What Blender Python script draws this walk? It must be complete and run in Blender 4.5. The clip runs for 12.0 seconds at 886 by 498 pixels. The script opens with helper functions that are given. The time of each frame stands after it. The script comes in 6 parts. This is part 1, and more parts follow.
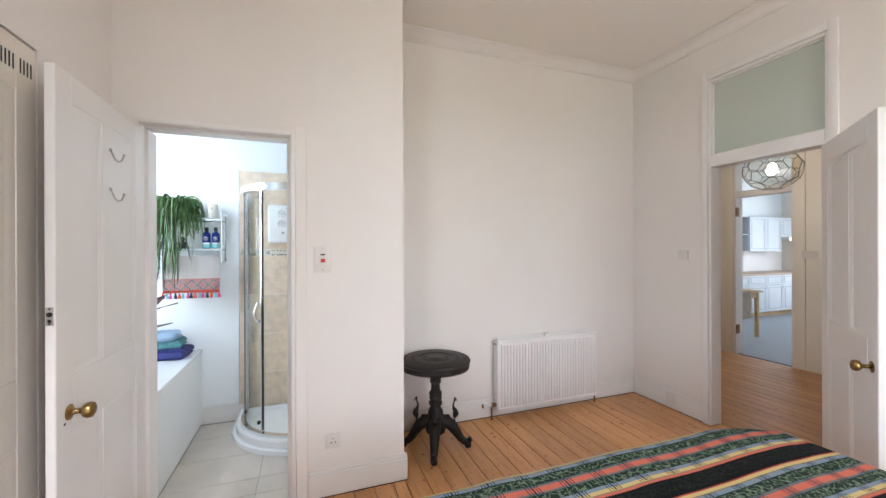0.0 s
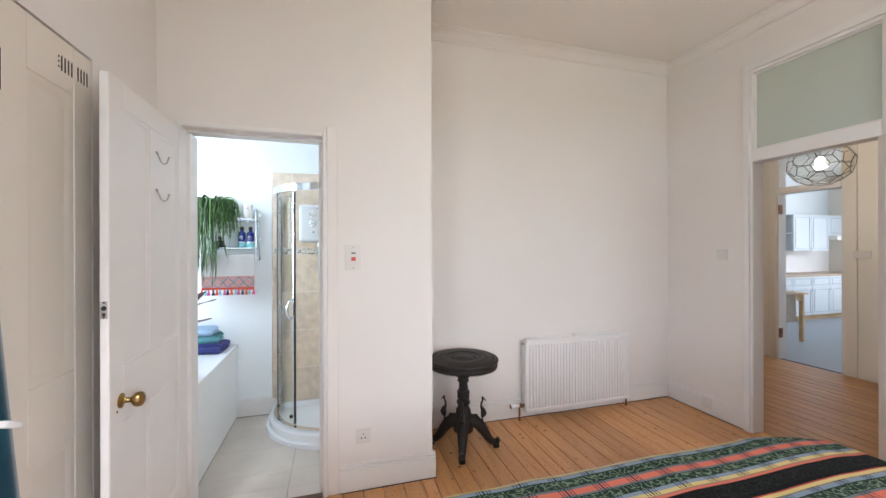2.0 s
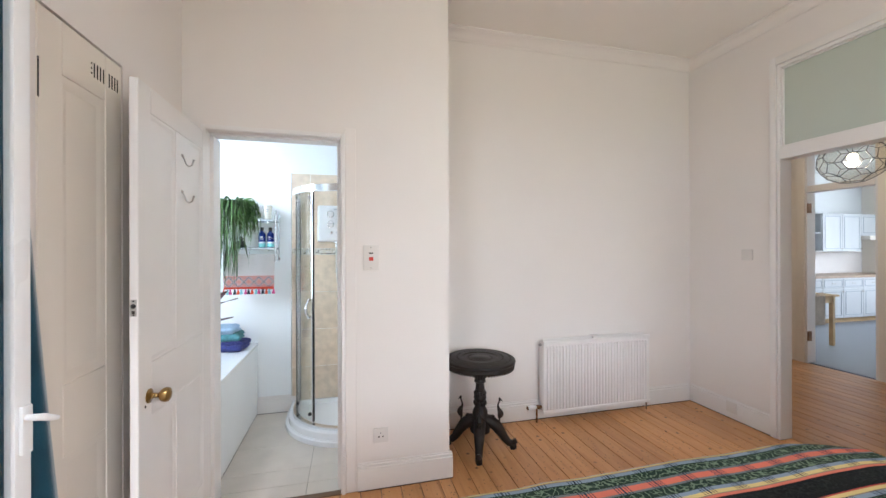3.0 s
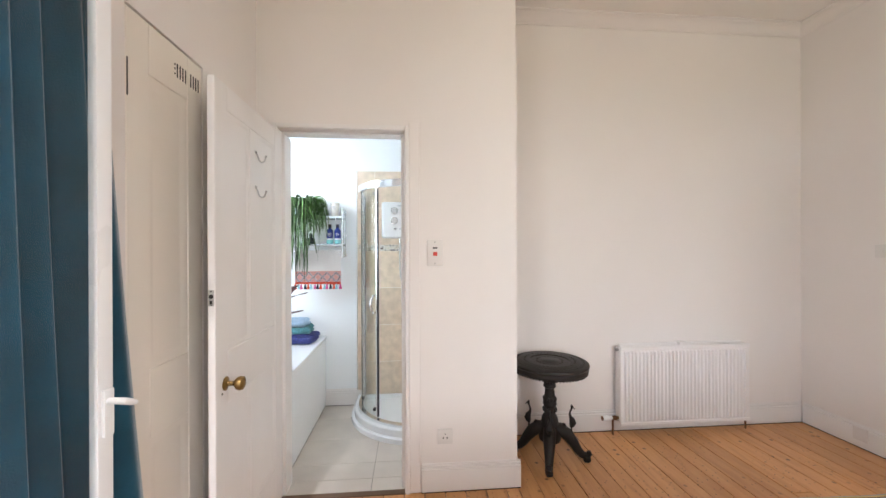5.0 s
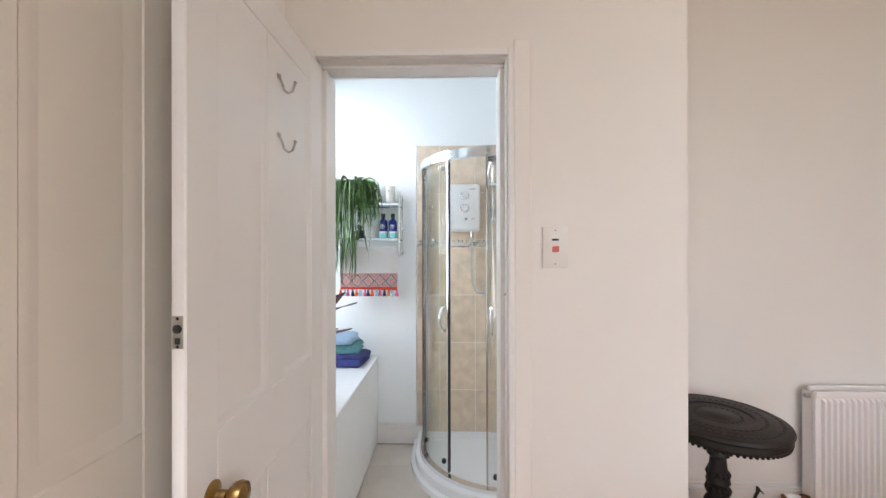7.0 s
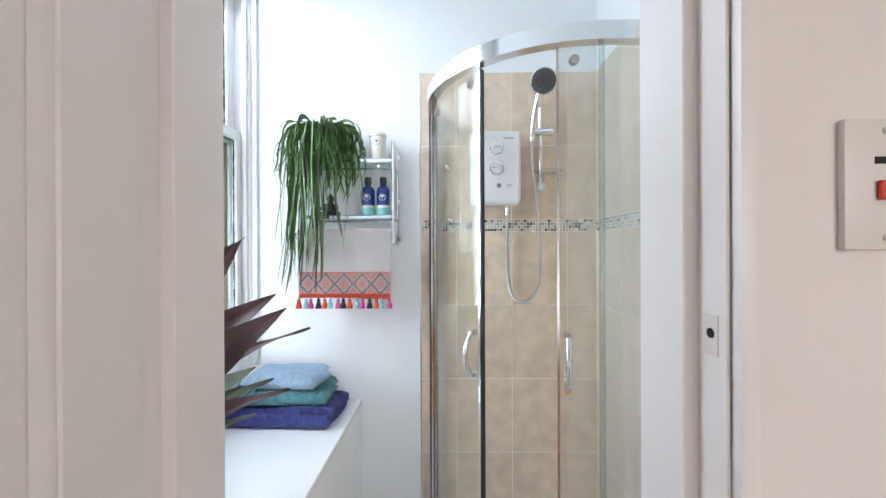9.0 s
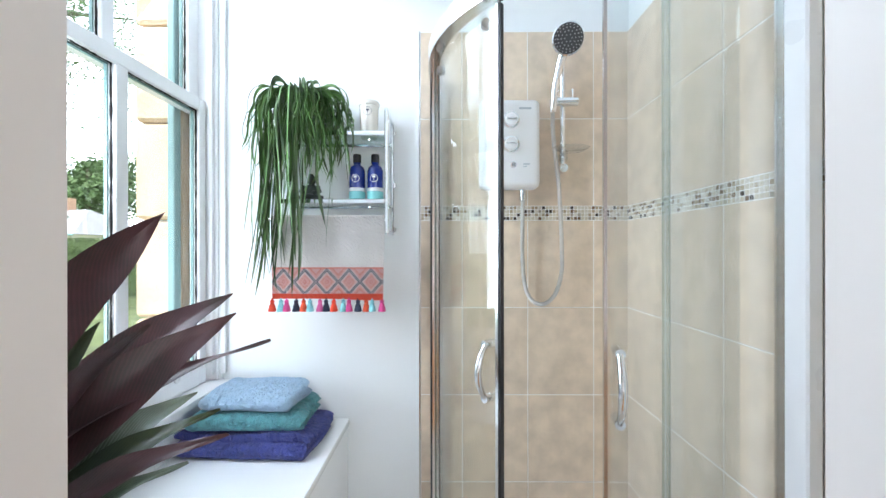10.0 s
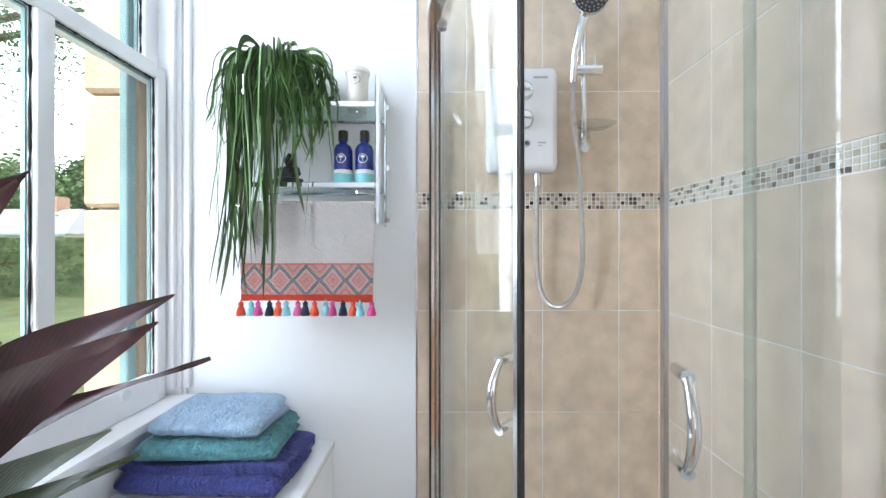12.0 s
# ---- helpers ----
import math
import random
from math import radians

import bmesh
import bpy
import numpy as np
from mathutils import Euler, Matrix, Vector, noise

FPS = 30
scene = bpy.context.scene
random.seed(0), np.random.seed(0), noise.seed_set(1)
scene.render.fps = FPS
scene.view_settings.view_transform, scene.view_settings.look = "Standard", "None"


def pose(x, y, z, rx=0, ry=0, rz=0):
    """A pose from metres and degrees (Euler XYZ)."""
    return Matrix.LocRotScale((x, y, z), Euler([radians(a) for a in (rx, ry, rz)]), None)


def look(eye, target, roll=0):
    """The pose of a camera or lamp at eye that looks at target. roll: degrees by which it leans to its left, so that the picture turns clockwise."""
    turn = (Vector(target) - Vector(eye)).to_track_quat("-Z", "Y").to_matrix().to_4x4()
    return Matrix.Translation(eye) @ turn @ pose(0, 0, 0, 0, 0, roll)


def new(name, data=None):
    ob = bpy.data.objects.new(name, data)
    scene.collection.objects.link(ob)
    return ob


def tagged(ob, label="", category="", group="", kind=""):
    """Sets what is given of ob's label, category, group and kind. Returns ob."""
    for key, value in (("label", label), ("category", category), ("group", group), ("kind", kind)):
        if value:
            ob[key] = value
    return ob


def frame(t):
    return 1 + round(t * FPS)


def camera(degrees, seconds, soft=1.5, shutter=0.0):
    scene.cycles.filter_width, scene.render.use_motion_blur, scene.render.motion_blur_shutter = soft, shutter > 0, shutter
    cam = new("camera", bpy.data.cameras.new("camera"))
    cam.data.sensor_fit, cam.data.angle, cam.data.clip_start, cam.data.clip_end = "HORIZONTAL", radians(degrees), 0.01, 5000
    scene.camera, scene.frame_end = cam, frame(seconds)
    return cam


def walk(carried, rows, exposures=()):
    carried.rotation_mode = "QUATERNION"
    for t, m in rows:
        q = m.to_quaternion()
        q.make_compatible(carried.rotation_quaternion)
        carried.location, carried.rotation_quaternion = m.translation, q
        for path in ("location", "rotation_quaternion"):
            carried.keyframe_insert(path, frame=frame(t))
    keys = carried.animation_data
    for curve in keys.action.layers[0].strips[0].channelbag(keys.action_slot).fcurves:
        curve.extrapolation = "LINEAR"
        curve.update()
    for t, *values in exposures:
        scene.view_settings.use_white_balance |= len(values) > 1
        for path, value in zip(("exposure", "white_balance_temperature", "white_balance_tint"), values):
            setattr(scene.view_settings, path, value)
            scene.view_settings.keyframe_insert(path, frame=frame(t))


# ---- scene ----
cam = camera(99.0, 12.0)
# seconds, x, y, z, yaw, pitch, roll
ROWS = [
    (0, 0.246, -0.100, 1.438, -19.89, -0.01, 0.21),
    (0.5, 0.245, -0.104, 1.436, -19.04, 0.01, 0.19),
    (1, 0.238, -0.103, 1.437, -18.18, -0.00, 0.18),
    (1.5, 0.229, -0.095, 1.433, -17.23, -0.04, 0.17),
    (2, 0.220, -0.090, 1.431, -16.25, -0.03, 0.17),
    (2.5, 0.215, -0.088, 1.431, -15.15, -0.01, 0.17),
    (3, 0.208, -0.087, 1.430, -13.99, 0.02, 0.17),
    (5, 0.197, 0.025, 1.402, -4.88, -0.03, 0.22),
    (5.5, 0.151, 0.173, 1.381, -1.98, -0.06, 0.19),
    (6, 0.075, 0.376, 1.369, -0.12, -0.13, 0.32),
    (6.5, 0.004, 0.571, 1.360, 0.82, 0.04, 0.21),
    (7, -0.044, 0.817, 1.372, 1.17, 0.08, 0.10),
    (7.2, -0.047, 0.903, 1.368, 1.67, 0.17, 0.20),
    (8.8, -0.151, 1.700, 1.314, 0.86, -0.01, 0.30),
    (9, -0.160, 1.766, 1.309, 0.76, -0.08, 0.24),
    (9.5, -0.179, 1.920, 1.293, 0.58, -0.13, 0.10),
    (10, -0.186, 2.035, 1.276, 0.37, -0.01, 0.07),
    (10.5, -0.182, 2.122, 1.264, 0.10, -0.00, 0.10),
    (11, -0.185, 2.171, 1.260, -0.08, 0.05, 0.04),
    (11.5, -0.189, 2.210, 1.255, 0.08, 0.06, 0.11),
    (12, -0.197, 2.238, 1.253, 0.05, 0.07, 0.01),
]
walk(cam, [(t, pose(x, y, z, 90 + pitch, roll, yaw)) for t, x, y, z, yaw, pitch, roll in ROWS], [(0, -0.01, 5900, 14), (3, -0.01, 5900, 14), (5, 0.02, 6250, 16), (5.5, -0.08, 6550, 18), (6, -0.16, 6650, 19), (7, -0.2, 6300, 17), (9, -0.24, 6200, 18), (9.6, -0.08, 6100, 14), (10.2, -0.06, 6080, 16), (12, -0.16, 6150, 18)])

# ---- light ----
world = bpy.data.worlds.new("sky")
scene.world = world
world.use_nodes = True
wn = world.node_tree.nodes
sky = wn.new("ShaderNodeTexSky")
sky.sky_type, sky.sun_disc = "NISHITA", False
sky.sun_elevation, sky.sun_rotation = radians(48), radians(192)
sky.air_density, sky.dust_density = 1.0, 5.0
wn["Background"].inputs["Strength"].default_value = 0.15
world.node_tree.links.new(sky.outputs["Color"], wn["Background"].inputs["Color"])


def lamp(name, kind, energy, color, m, **more):
    data = bpy.data.lights.new(name, kind)
    data.energy, data.color = energy, color
    if kind == "AREA":
        data.shape, data.size, data.size_y = "RECTANGLE", more["size"], more["size_y"]
    elif kind == "SUN":
        data.angle = more["angle"]
    else:
        data.shadow_soft_size = more["radius"]
    ob = new(name, data)
    ob.matrix_world = m
    return ob


lamp("sun", "SUN", 5.0, (1.0, 0.96, 0.9), look((-1.5, -7, 8), (0, 0, 0)), angle=radians(6))
lamp("bathroom_window_light", "AREA", 7, (0.83, 0.93, 1.0), look((-1.19, 3.087, 2.32), (0.2, 3.0, 1.1)), size=0.70, size_y=0.55)
lamp("bathroom_window_side_light", "AREA", 18, (0.83, 0.93, 1.0), look((-1.185, 2.845, 1.65), (0.45, 2.95, 1.0)), size=0.22, size_y=1.6)
lamp("bedroom_window_light", "AREA", 46, (1.0, 0.95, 0.90), look((-0.86, 0.05, 1.55), (1.5, 0.4, 2.2)), size=1.5, size_y=2.3)
# Added fill lamp behind the camera; no window there is ever in view.
lamp("rear_fill_light", "AREA", 34, (1.0, 0.905, 0.80), look((2.0, -1.97, 1.65), (0.6, 1.5, 2.15)), size=2.1, size_y=1.9)
lamp("hall_bulb", "POINT", 18, (1.0, 0.87, 0.68), pose(4.6, 2.32, 2.24), radius=0.05)
# Added lamp that brightens the kitchen; its source is not in view.
lamp("kitchen_fill_light", "AREA", 64, (0.95, 0.98, 1.0), look((10.6, 3.4, 1.7), (8, 4.2, 1.2)), size=1.6, size_y=1.6)


# ---- materials ----
def nodes_of(name):
    m = bpy.data.materials.new(name)
    m.use_nodes = True
    nt = m.node_tree
    return m, nt, nt.nodes["Principled BSDF"]


def add(nt, kind, **values):
    n = nt.nodes.new(kind)
    for k, v in values.items():
        n.inputs[k].default_value = v
    return n


def ramp(nt, fac, stops):
    r = nt.nodes.new("ShaderNodeValToRGB")
    while len(r.color_ramp.elements) < len(stops):
        r.color_ramp.elements.new(0.5)
    for e, (p, c) in zip(r.color_ramp.elements, stops):
        e.position, e.color = p, (*c, 1)
    nt.links.new(fac, r.inputs["Fac"])
    return r


def tone(c, k):
    return tuple(min(1.0, max(0.0, v * k)) for v in c)


def surface(name, color, rough=0.5, metal=0.0, var=0.06, scale=3.0, fine=60.0, bump=0.15, dist=0.002, per_object=0.0, spec=0.5, sheen=0.0):
    """Paint, plaster, plastic, metal: colour varied at two scales, with fine relief."""
    m, nt, b = nodes_of(name)
    tc = nt.nodes.new("ShaderNodeTexCoord")
    n1 = add(nt, "ShaderNodeTexNoise", Scale=scale, Detail=4.0)
    n2 = add(nt, "ShaderNodeTexNoise", Scale=fine, Detail=3.0)
    nt.links.new(tc.outputs["Object"], n1.inputs["Vector"])
    nt.links.new(tc.outputs["Object"], n2.inputs["Vector"])
    r = ramp(nt, n1.outputs["Fac"], [(0.3, tone(color, 1 - var)), (0.7, tone(color, 1 + var * 0.6))])
    last = r.outputs["Color"]
    if per_object:
        oi = nt.nodes.new("ShaderNodeObjectInfo")
        hs = nt.nodes.new("ShaderNodeHueSaturation")
        mr = add(nt, "ShaderNodeMapRange")
        mr.inputs["To Min"].default_value, mr.inputs["To Max"].default_value = 1 - per_object, 1 + per_object
        nt.links.new(oi.outputs["Random"], mr.inputs["Value"])
        nt.links.new(mr.outputs["Result"], hs.inputs["Value"])
        nt.links.new(last, hs.inputs["Color"])
        last = hs.outputs["Color"]
    nt.links.new(last, b.inputs["Base Color"])
    rr = add(nt, "ShaderNodeMapRange")
    rr.inputs["To Min"].default_value, rr.inputs["To Max"].default_value = max(0.02, rough - 0.06), min(1, rough + 0.08)
    nt.links.new(n1.outputs["Fac"], rr.inputs["Value"])
    nt.links.new(rr.outputs["Result"], b.inputs["Roughness"])
    b.inputs["Metallic"].default_value = metal
    b.inputs["Specular IOR Level"].default_value = spec
    if sheen:
        b.inputs["Sheen Weight"].default_value = sheen
    bp = add(nt, "ShaderNodeBump", Strength=bump, Distance=dist)
    nt.links.new(n2.outputs["Fac"], bp.inputs["Height"])
    nt.links.new(bp.outputs["Normal"], b.inputs["Normal"])
    return m


WALL = surface("wall_paint", (0.80, 0.755, 0.72), 0.62, var=0.025, scale=1.2, fine=140, bump=0.12, dist=0.0012)
CEIL = surface("ceiling_paint", (0.86, 0.82, 0.77), 0.8, var=0.02, scale=1.0, fine=90, bump=0.08)
CREAM = surface("hall_paint", (0.82, 0.775, 0.695), 0.6, var=0.03, scale=1.2, fine=120, bump=0.1)
BATHWALL = surface("bathroom_paint", (0.84, 0.87, 0.88), 0.6, var=0.015, scale=1.0, fine=120, bump=0.08)
GLOSS = surface("gloss_white_paint", (0.80, 0.775, 0.755), 0.33, var=0.03, scale=2.5, fine=35, bump=0.06, dist=0.001)
DOORCREAM = surface("cupboard_paint", (0.80, 0.74, 0.655), 0.4, var=0.03, scale=2.2, fine=30, bump=0.08, dist=0.001)
SASH = surface("sash_paint", (0.86, 0.87, 0.88), 0.35, var=0.03, scale=4, fine=50, bump=0.12, dist=0.001)
PVC = surface("white_plastic", (0.84, 0.85, 0.86), 0.28, var=0.01, bump=0.02)
SWITCH = surface("switch_plastic", (0.71, 0.675, 0.64), 0.3, var=0.01, bump=0.02)
ENAMEL = surface("radiator_enamel", (0.83, 0.80, 0.785), 0.35, var=0.015, bump=0.03)
ACRYLIC = surface("white_acrylic", (0.87, 0.89, 0.90), 0.18, var=0.01, bump=0.01)
CHROME = surface("chrome", (0.80, 0.82, 0.84), 0.07, metal=1.0, var=0.03, scale=8, bump=0.01)
ALU = surface("satin_chrome", (0.82, 0.83, 0.84), 0.16, metal=1.0, var=0.04, scale=8, bump=0.01)
STEEL = surface("worn_steel", (0.45, 0.43, 0.40), 0.35, metal=1.0, var=0.2, scale=30, bump=0.1)
BRASS = surface("aged_brass", (0.31, 0.20, 0.075), 0.27, metal=1.0, var=0.25, scale=25, bump=0.08)
COPPER = surface("tarnished_copper", (0.24, 0.13, 0.07), 0.4, metal=1.0, var=0.3, scale=25, bump=0.1)
BLACK = surface("black_rubber", (0.012, 0.012, 0.014), 0.5, var=0.1)
EBONY = surface("carved_ebony", (0.017, 0.013, 0.011), 0.47, var=0.4, scale=18, fine=120, bump=0.35, dist=0.003, spec=0.32)
DARKHOLE = surface("dark_gap", (0.02, 0.018, 0.016), 0.9)
RED = surface("red_rocker", (0.55, 0.035, 0.02), 0.3)
GROUT = surface("pale_grout", (0.90, 0.89, 0.87), 0.85, var=0.08, scale=20, bump=0.2)
TILE = surface("beige_wall_tile", (0.79, 0.655, 0.51), 0.12, var=0.13, scale=16, fine=26, bump=0.05, per_object=0.05)
FLOORTILE = surface("cream_floor_tile", (0.66, 0.60, 0.53), 0.3, var=0.07, scale=6, fine=40, bump=0.05, per_object=0.03)
TOWEL_N = surface("navy_towel", (0.050, 0.062, 0.255), 0.95, var=0.3, scale=40, fine=150, bump=1.0, dist=0.012, sheen=0.1)
TOWEL_T = surface("teal_towel", (0.095, 0.29, 0.32), 0.95, var=0.3, scale=40, fine=150, bump=1.0, dist=0.012, sheen=0.1)
TOWEL_L = surface("pale_blue_towel", (0.36, 0.51, 0.67), 0.95, var=0.12, scale=40, fine=150, bump=1.0, dist=0.012, sheen=0.1)
BLUEGLASS = surface("cobalt_bottle", (0.012, 0.028, 0.22), 0.08, var=0.05, bump=0.0)
AQUA = surface("aqua_label", (0.22, 0.60, 0.62), 0.5)
PALE = surface("pale_print", (0.75, 0.78, 0.80), 0.5)
CERAMIC = surface("cream_ceramic", (0.78, 0.75, 0.68), 0.25, var=0.03)
STATUE = surface("dark_figurine", (0.012, 0.02, 0.018), 0.4, var=0.5, scale=60, bump=0.5)
POT = surface("dark_pot", (0.03, 0.03, 0.035), 0.5, var=0.2)
CURTAIN = surface("blue_velvet", (0.016, 0.122, 0.195), 0.8, var=0.3, scale=6, fine=260, bump=0.5, dist=0.003, sheen=0.8)
STONE = surface("sandstone", (0.60, 0.46, 0.31), 0.9, var=0.22, scale=6, fine=45, bump=0.8, dist=0.01, per_object=0.08)
TEAL = surface("teal_frame_paint", (0.22, 0.36, 0.36), 0.5, var=0.15, scale=12, bump=0.3)
GRASS = surface("lawn_grass", (0.26, 0.33, 0.12), 0.95, var=0.3, scale=2.0, fine=300, bump=1.0, dist=0.03)
HEDGE = surface("hedge_leaves", (0.15, 0.22, 0.08), 0.7, var=0.5, scale=7, fine=60, bump=1.0, dist=0.05)
LEAFG = surface("tree_leaves", (0.11, 0.18, 0.065), 0.65, var=0.4, scale=2, fine=40)
BARK = surface("tree_bark", (0.12, 0.09, 0.065), 0.9, var=0.4, scale=10, bump=1.0, dist=0.02)
SLATE = surface("roof_slate", (0.34, 0.34, 0.35), 0.8, var=0.2, scale=4, bump=0.5)
RENDER = surface("pale_render", (0.62, 0.58, 0.50), 0.9, var=0.1, scale=3, bump=0.5)
BRICKRED = surface("chimney_brick", (0.42, 0.25, 0.17), 0.9, var=0.2, scale=8, bump=0.5)
KITCHEN = surface("pale_blue_cabinet", (0.56, 0.59, 0.61), 0.35, var=0.03)
KGLAZE = surface("grey_blue_glaze", (0.33, 0.38, 0.43), 0.4, var=0.08)
KFLOOR = surface("slate_vinyl", (0.22, 0.24, 0.27), 0.4, var=0.1, scale=3)
WORKTOP = surface("wood_worktop", (0.42, 0.31, 0.22), 0.4, var=0.2, scale=6)
PINE = surface("pale_pine", (0.55, 0.38, 0.20), 0.5, var=0.15, scale=10)
CLOTH = surface("oatmeal_cloth", (0.60, 0.53, 0.44), 0.9, var=0.1, scale=30, bump=0.5)
WIRE = surface("blackened_wire", (0.03, 0.028, 0.025), 0.45, var=0.2)


def board_material(name, k):
    """Waxed pine boards; k below 1 darkens the wood to stand for shade."""
    m, nt, b = nodes_of(name)
    tc = nt.nodes.new("ShaderNodeTexCoord")
    oi = nt.nodes.new("ShaderNodeObjectInfo")
    mp = nt.nodes.new("ShaderNodeMapping")
    mp.inputs["Scale"].default_value = (5, 0.45, 5)
    ad = nt.nodes.new("ShaderNodeVectorMath")
    sc = nt.nodes.new("ShaderNodeVectorMath")
    sc.operation = "SCALE"
    sc.inputs[0].default_value = (3.1, 17.0, 5.3)
    nt.links.new(oi.outputs["Random"], sc.inputs["Scale"])
    nt.links.new(tc.outputs["Object"], ad.inputs[0])
    nt.links.new(sc.outputs["Vector"], ad.inputs[1])
    nt.links.new(ad.outputs["Vector"], mp.inputs["Vector"])
    grain = add(nt, "ShaderNodeTexNoise", Scale=6.0, Detail=8.0, Distortion=0.6)
    nt.links.new(mp.outputs["Vector"], grain.inputs["Vector"])
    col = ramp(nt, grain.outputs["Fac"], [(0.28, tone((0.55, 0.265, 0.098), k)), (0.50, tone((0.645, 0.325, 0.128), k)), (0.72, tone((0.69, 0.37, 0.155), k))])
    knots = add(nt, "ShaderNodeTexVoronoi", Scale=5.5, Randomness=1.0)
    knots.voronoi_dimensions = "2D"
    nt.links.new(ad.outputs["Vector"], knots.inputs["Vector"])
    kr = ramp(nt, knots.outputs["Distance"], [(0.035, (0.07, 0.045, 0.03)), (0.075, (1, 1, 1))])
    mul = nt.nodes.new("ShaderNodeMix")
    mul.data_type, mul.blend_type = "RGBA", "MULTIPLY"
    nt.links.new(col.outputs["Color"], mul.inputs["A"])
    nt.links.new(kr.outputs["Color"], mul.inputs["B"])
    # nail holes and small pin knots
    pins = add(nt, "ShaderNodeTexVoronoi", Scale=19.0, Randomness=1.0)
    pins.voronoi_dimensions = "2D"
    nt.links.new(ad.outputs["Vector"], pins.inputs["Vector"])
    pr_ = ramp(nt, pins.outputs["Distance"], [(0.045, (0.06, 0.035, 0.025)), (0.085, (1, 1, 1))])
    clump = add(nt, "ShaderNodeTexNoise", Scale=2.2, Detail=2.0)
    nt.links.new(ad.outputs["Vector"], clump.inputs["Vector"])
    cm = ramp(nt, clump.outputs["Fac"], [(0.47, (0, 0, 0)), (0.55, (0.85, 0.85, 0.85))])
    cm1 = ramp(nt, clump.outputs["Fac"], [(0.40, (0.85, 0.85, 0.85)), (0.52, (0.1, 0.1, 0.1))])
    nt.links.new(cm1.outputs["Color"], mul.inputs["Factor"])
    mul2 = nt.nodes.new("ShaderNodeMix")
    mul2.data_type, mul2.blend_type = "RGBA", "MULTIPLY"
    nt.links.new(cm.outputs["Color"], mul2.inputs["Factor"])
    nt.links.new(mul.outputs["Result"], mul2.inputs["A"])
    nt.links.new(pr_.outputs["Color"], mul2.inputs["B"])
    hs = nt.nodes.new("ShaderNodeHueSaturation")
    mr = add(nt, "ShaderNodeMapRange")
    mr.inputs["To Min"].default_value, mr.inputs["To Max"].default_value = 0.88, 1.10
    nt.links.new(oi.outputs["Random"], mr.inputs["Value"])
    nt.links.new(mr.outputs["Result"], hs.inputs["Value"])
    nt.links.new(mul2.outputs["Result"], hs.inputs["Color"])
    nt.links.new(hs.outputs["Color"], b.inputs["Base Color"])
    b.inputs["Roughness"].default_value = 0.36
    bp = add(nt, "ShaderNodeBump", Strength=0.2, Distance=0.002)
    nt.links.new(grain.outputs["Fac"], bp.inputs["Height"])
    nt.links.new(bp.outputs["Normal"], b.inputs["Normal"])
    return m


def pane_material(name, tint, rough=0.02, clear=True, film=0.0, face=0.085):
    m = bpy.data.materials.new(name)
    m.use_nodes = True
    nt = m.node_tree
    nt.nodes.remove(nt.nodes["Principled BSDF"])
    out = nt.nodes["Material Output"]
    through_it = nt.nodes.new("ShaderNodeBsdfTransparent" if clear else "ShaderNodeBsdfTranslucent")
    through_it.inputs["Color"].default_value = (*tint, 1)
    gl = add(nt, "ShaderNodeBsdfGlossy", Roughness=rough)
    lw = add(nt, "ShaderNodeLayerWeight", Blend=0.5)
    pw = nt.nodes.new("ShaderNodeMath")
    pw.operation = "POWER"
    pw.inputs[1].default_value = 5.0
    nt.links.new(lw.outputs["Facing"], pw.inputs[0])
    sc = nt.nodes.new("ShaderNodeMath")
    sc.operation = "MULTIPLY_ADD"
    sc.inputs[1].default_value, sc.inputs[2].default_value = 0.9, face
    nt.links.new(pw.outputs[0], sc.inputs[0])
    mx = nt.nodes.new("ShaderNodeMixShader")
    nt.links.new(sc.outputs[0], mx.inputs["Fac"])
    nt.links.new(through_it.outputs["BSDF"], mx.inputs[1])
    nt.links.new(gl.outputs["BSDF"], mx.inputs[2])
    last = mx
    if film:
        # thin uneven pale film over the glass
        tc = nt.nodes.new("ShaderNodeTexCoord")
        ns = add(nt, "ShaderNodeTexNoise", Scale=4.0, Detail=5.0)
        nt.links.new(tc.outputs["Object"], ns.inputs["Vector"])
        mr = add(nt, "ShaderNodeMapRange")
        mr.inputs["To Min"].default_value, mr.inputs["To Max"].default_value = film * 0.7, film * 1.3
        nt.links.new(ns.outputs["Fac"], mr.inputs["Value"])
        df = nt.nodes.new("ShaderNodeBsdfDiffuse")
        df.inputs["Color"].default_value = (0.82, 0.87, 0.87, 1)
        last = nt.nodes.new("ShaderNodeMixShader")
        nt.links.new(mr.outputs["Result"], last.inputs["Fac"])
        nt.links.new(mx.outputs["Shader"], last.inputs[1])
        nt.links.new(df.outputs["BSDF"], last.inputs[2])
    nt.links.new(last.outputs["Shader"], out.inputs["Surface"])
    return m


BOARDS = board_material("pine_boards", 1.0)
# Same pine for the hall, with its shade put into the colour.
HALLBOARDS_SHADED = board_material("shaded_hall_pine_boards", 0.72)
GLASS = pane_material("window_glass", (0.97, 0.985, 0.98), face=0.025)
SHOWERGLASS = pane_material("shower_glass", (0.965, 0.985, 0.97), face=0.038)
FILMGLASS = pane_material("filmed_shower_glass", (0.965, 0.985, 0.985), film=0.022)
GREENGLASS = pane_material("glass_shelf", (0.88, 0.96, 0.94))
SOAPDISH = pane_material("clear_plastic", (0.93, 0.94, 0.94), 0.1)
FROST = surface("frosted_glass", (0.50, 0.55, 0.49), 0.35, var=0.02, scale=1.5, bump=0.05)


def glowing(name, color, strength):
    m, nt, b = nodes_of(name)
    b.inputs["Emission Color"].default_value = (*color, 1)
    b.inputs["Emission Strength"].default_value = strength
    b.inputs["Base Color"].default_value = (*color, 1)
    return m


BULB = glowing("lit_bulb", (1.0, 0.86, 0.62), 18)


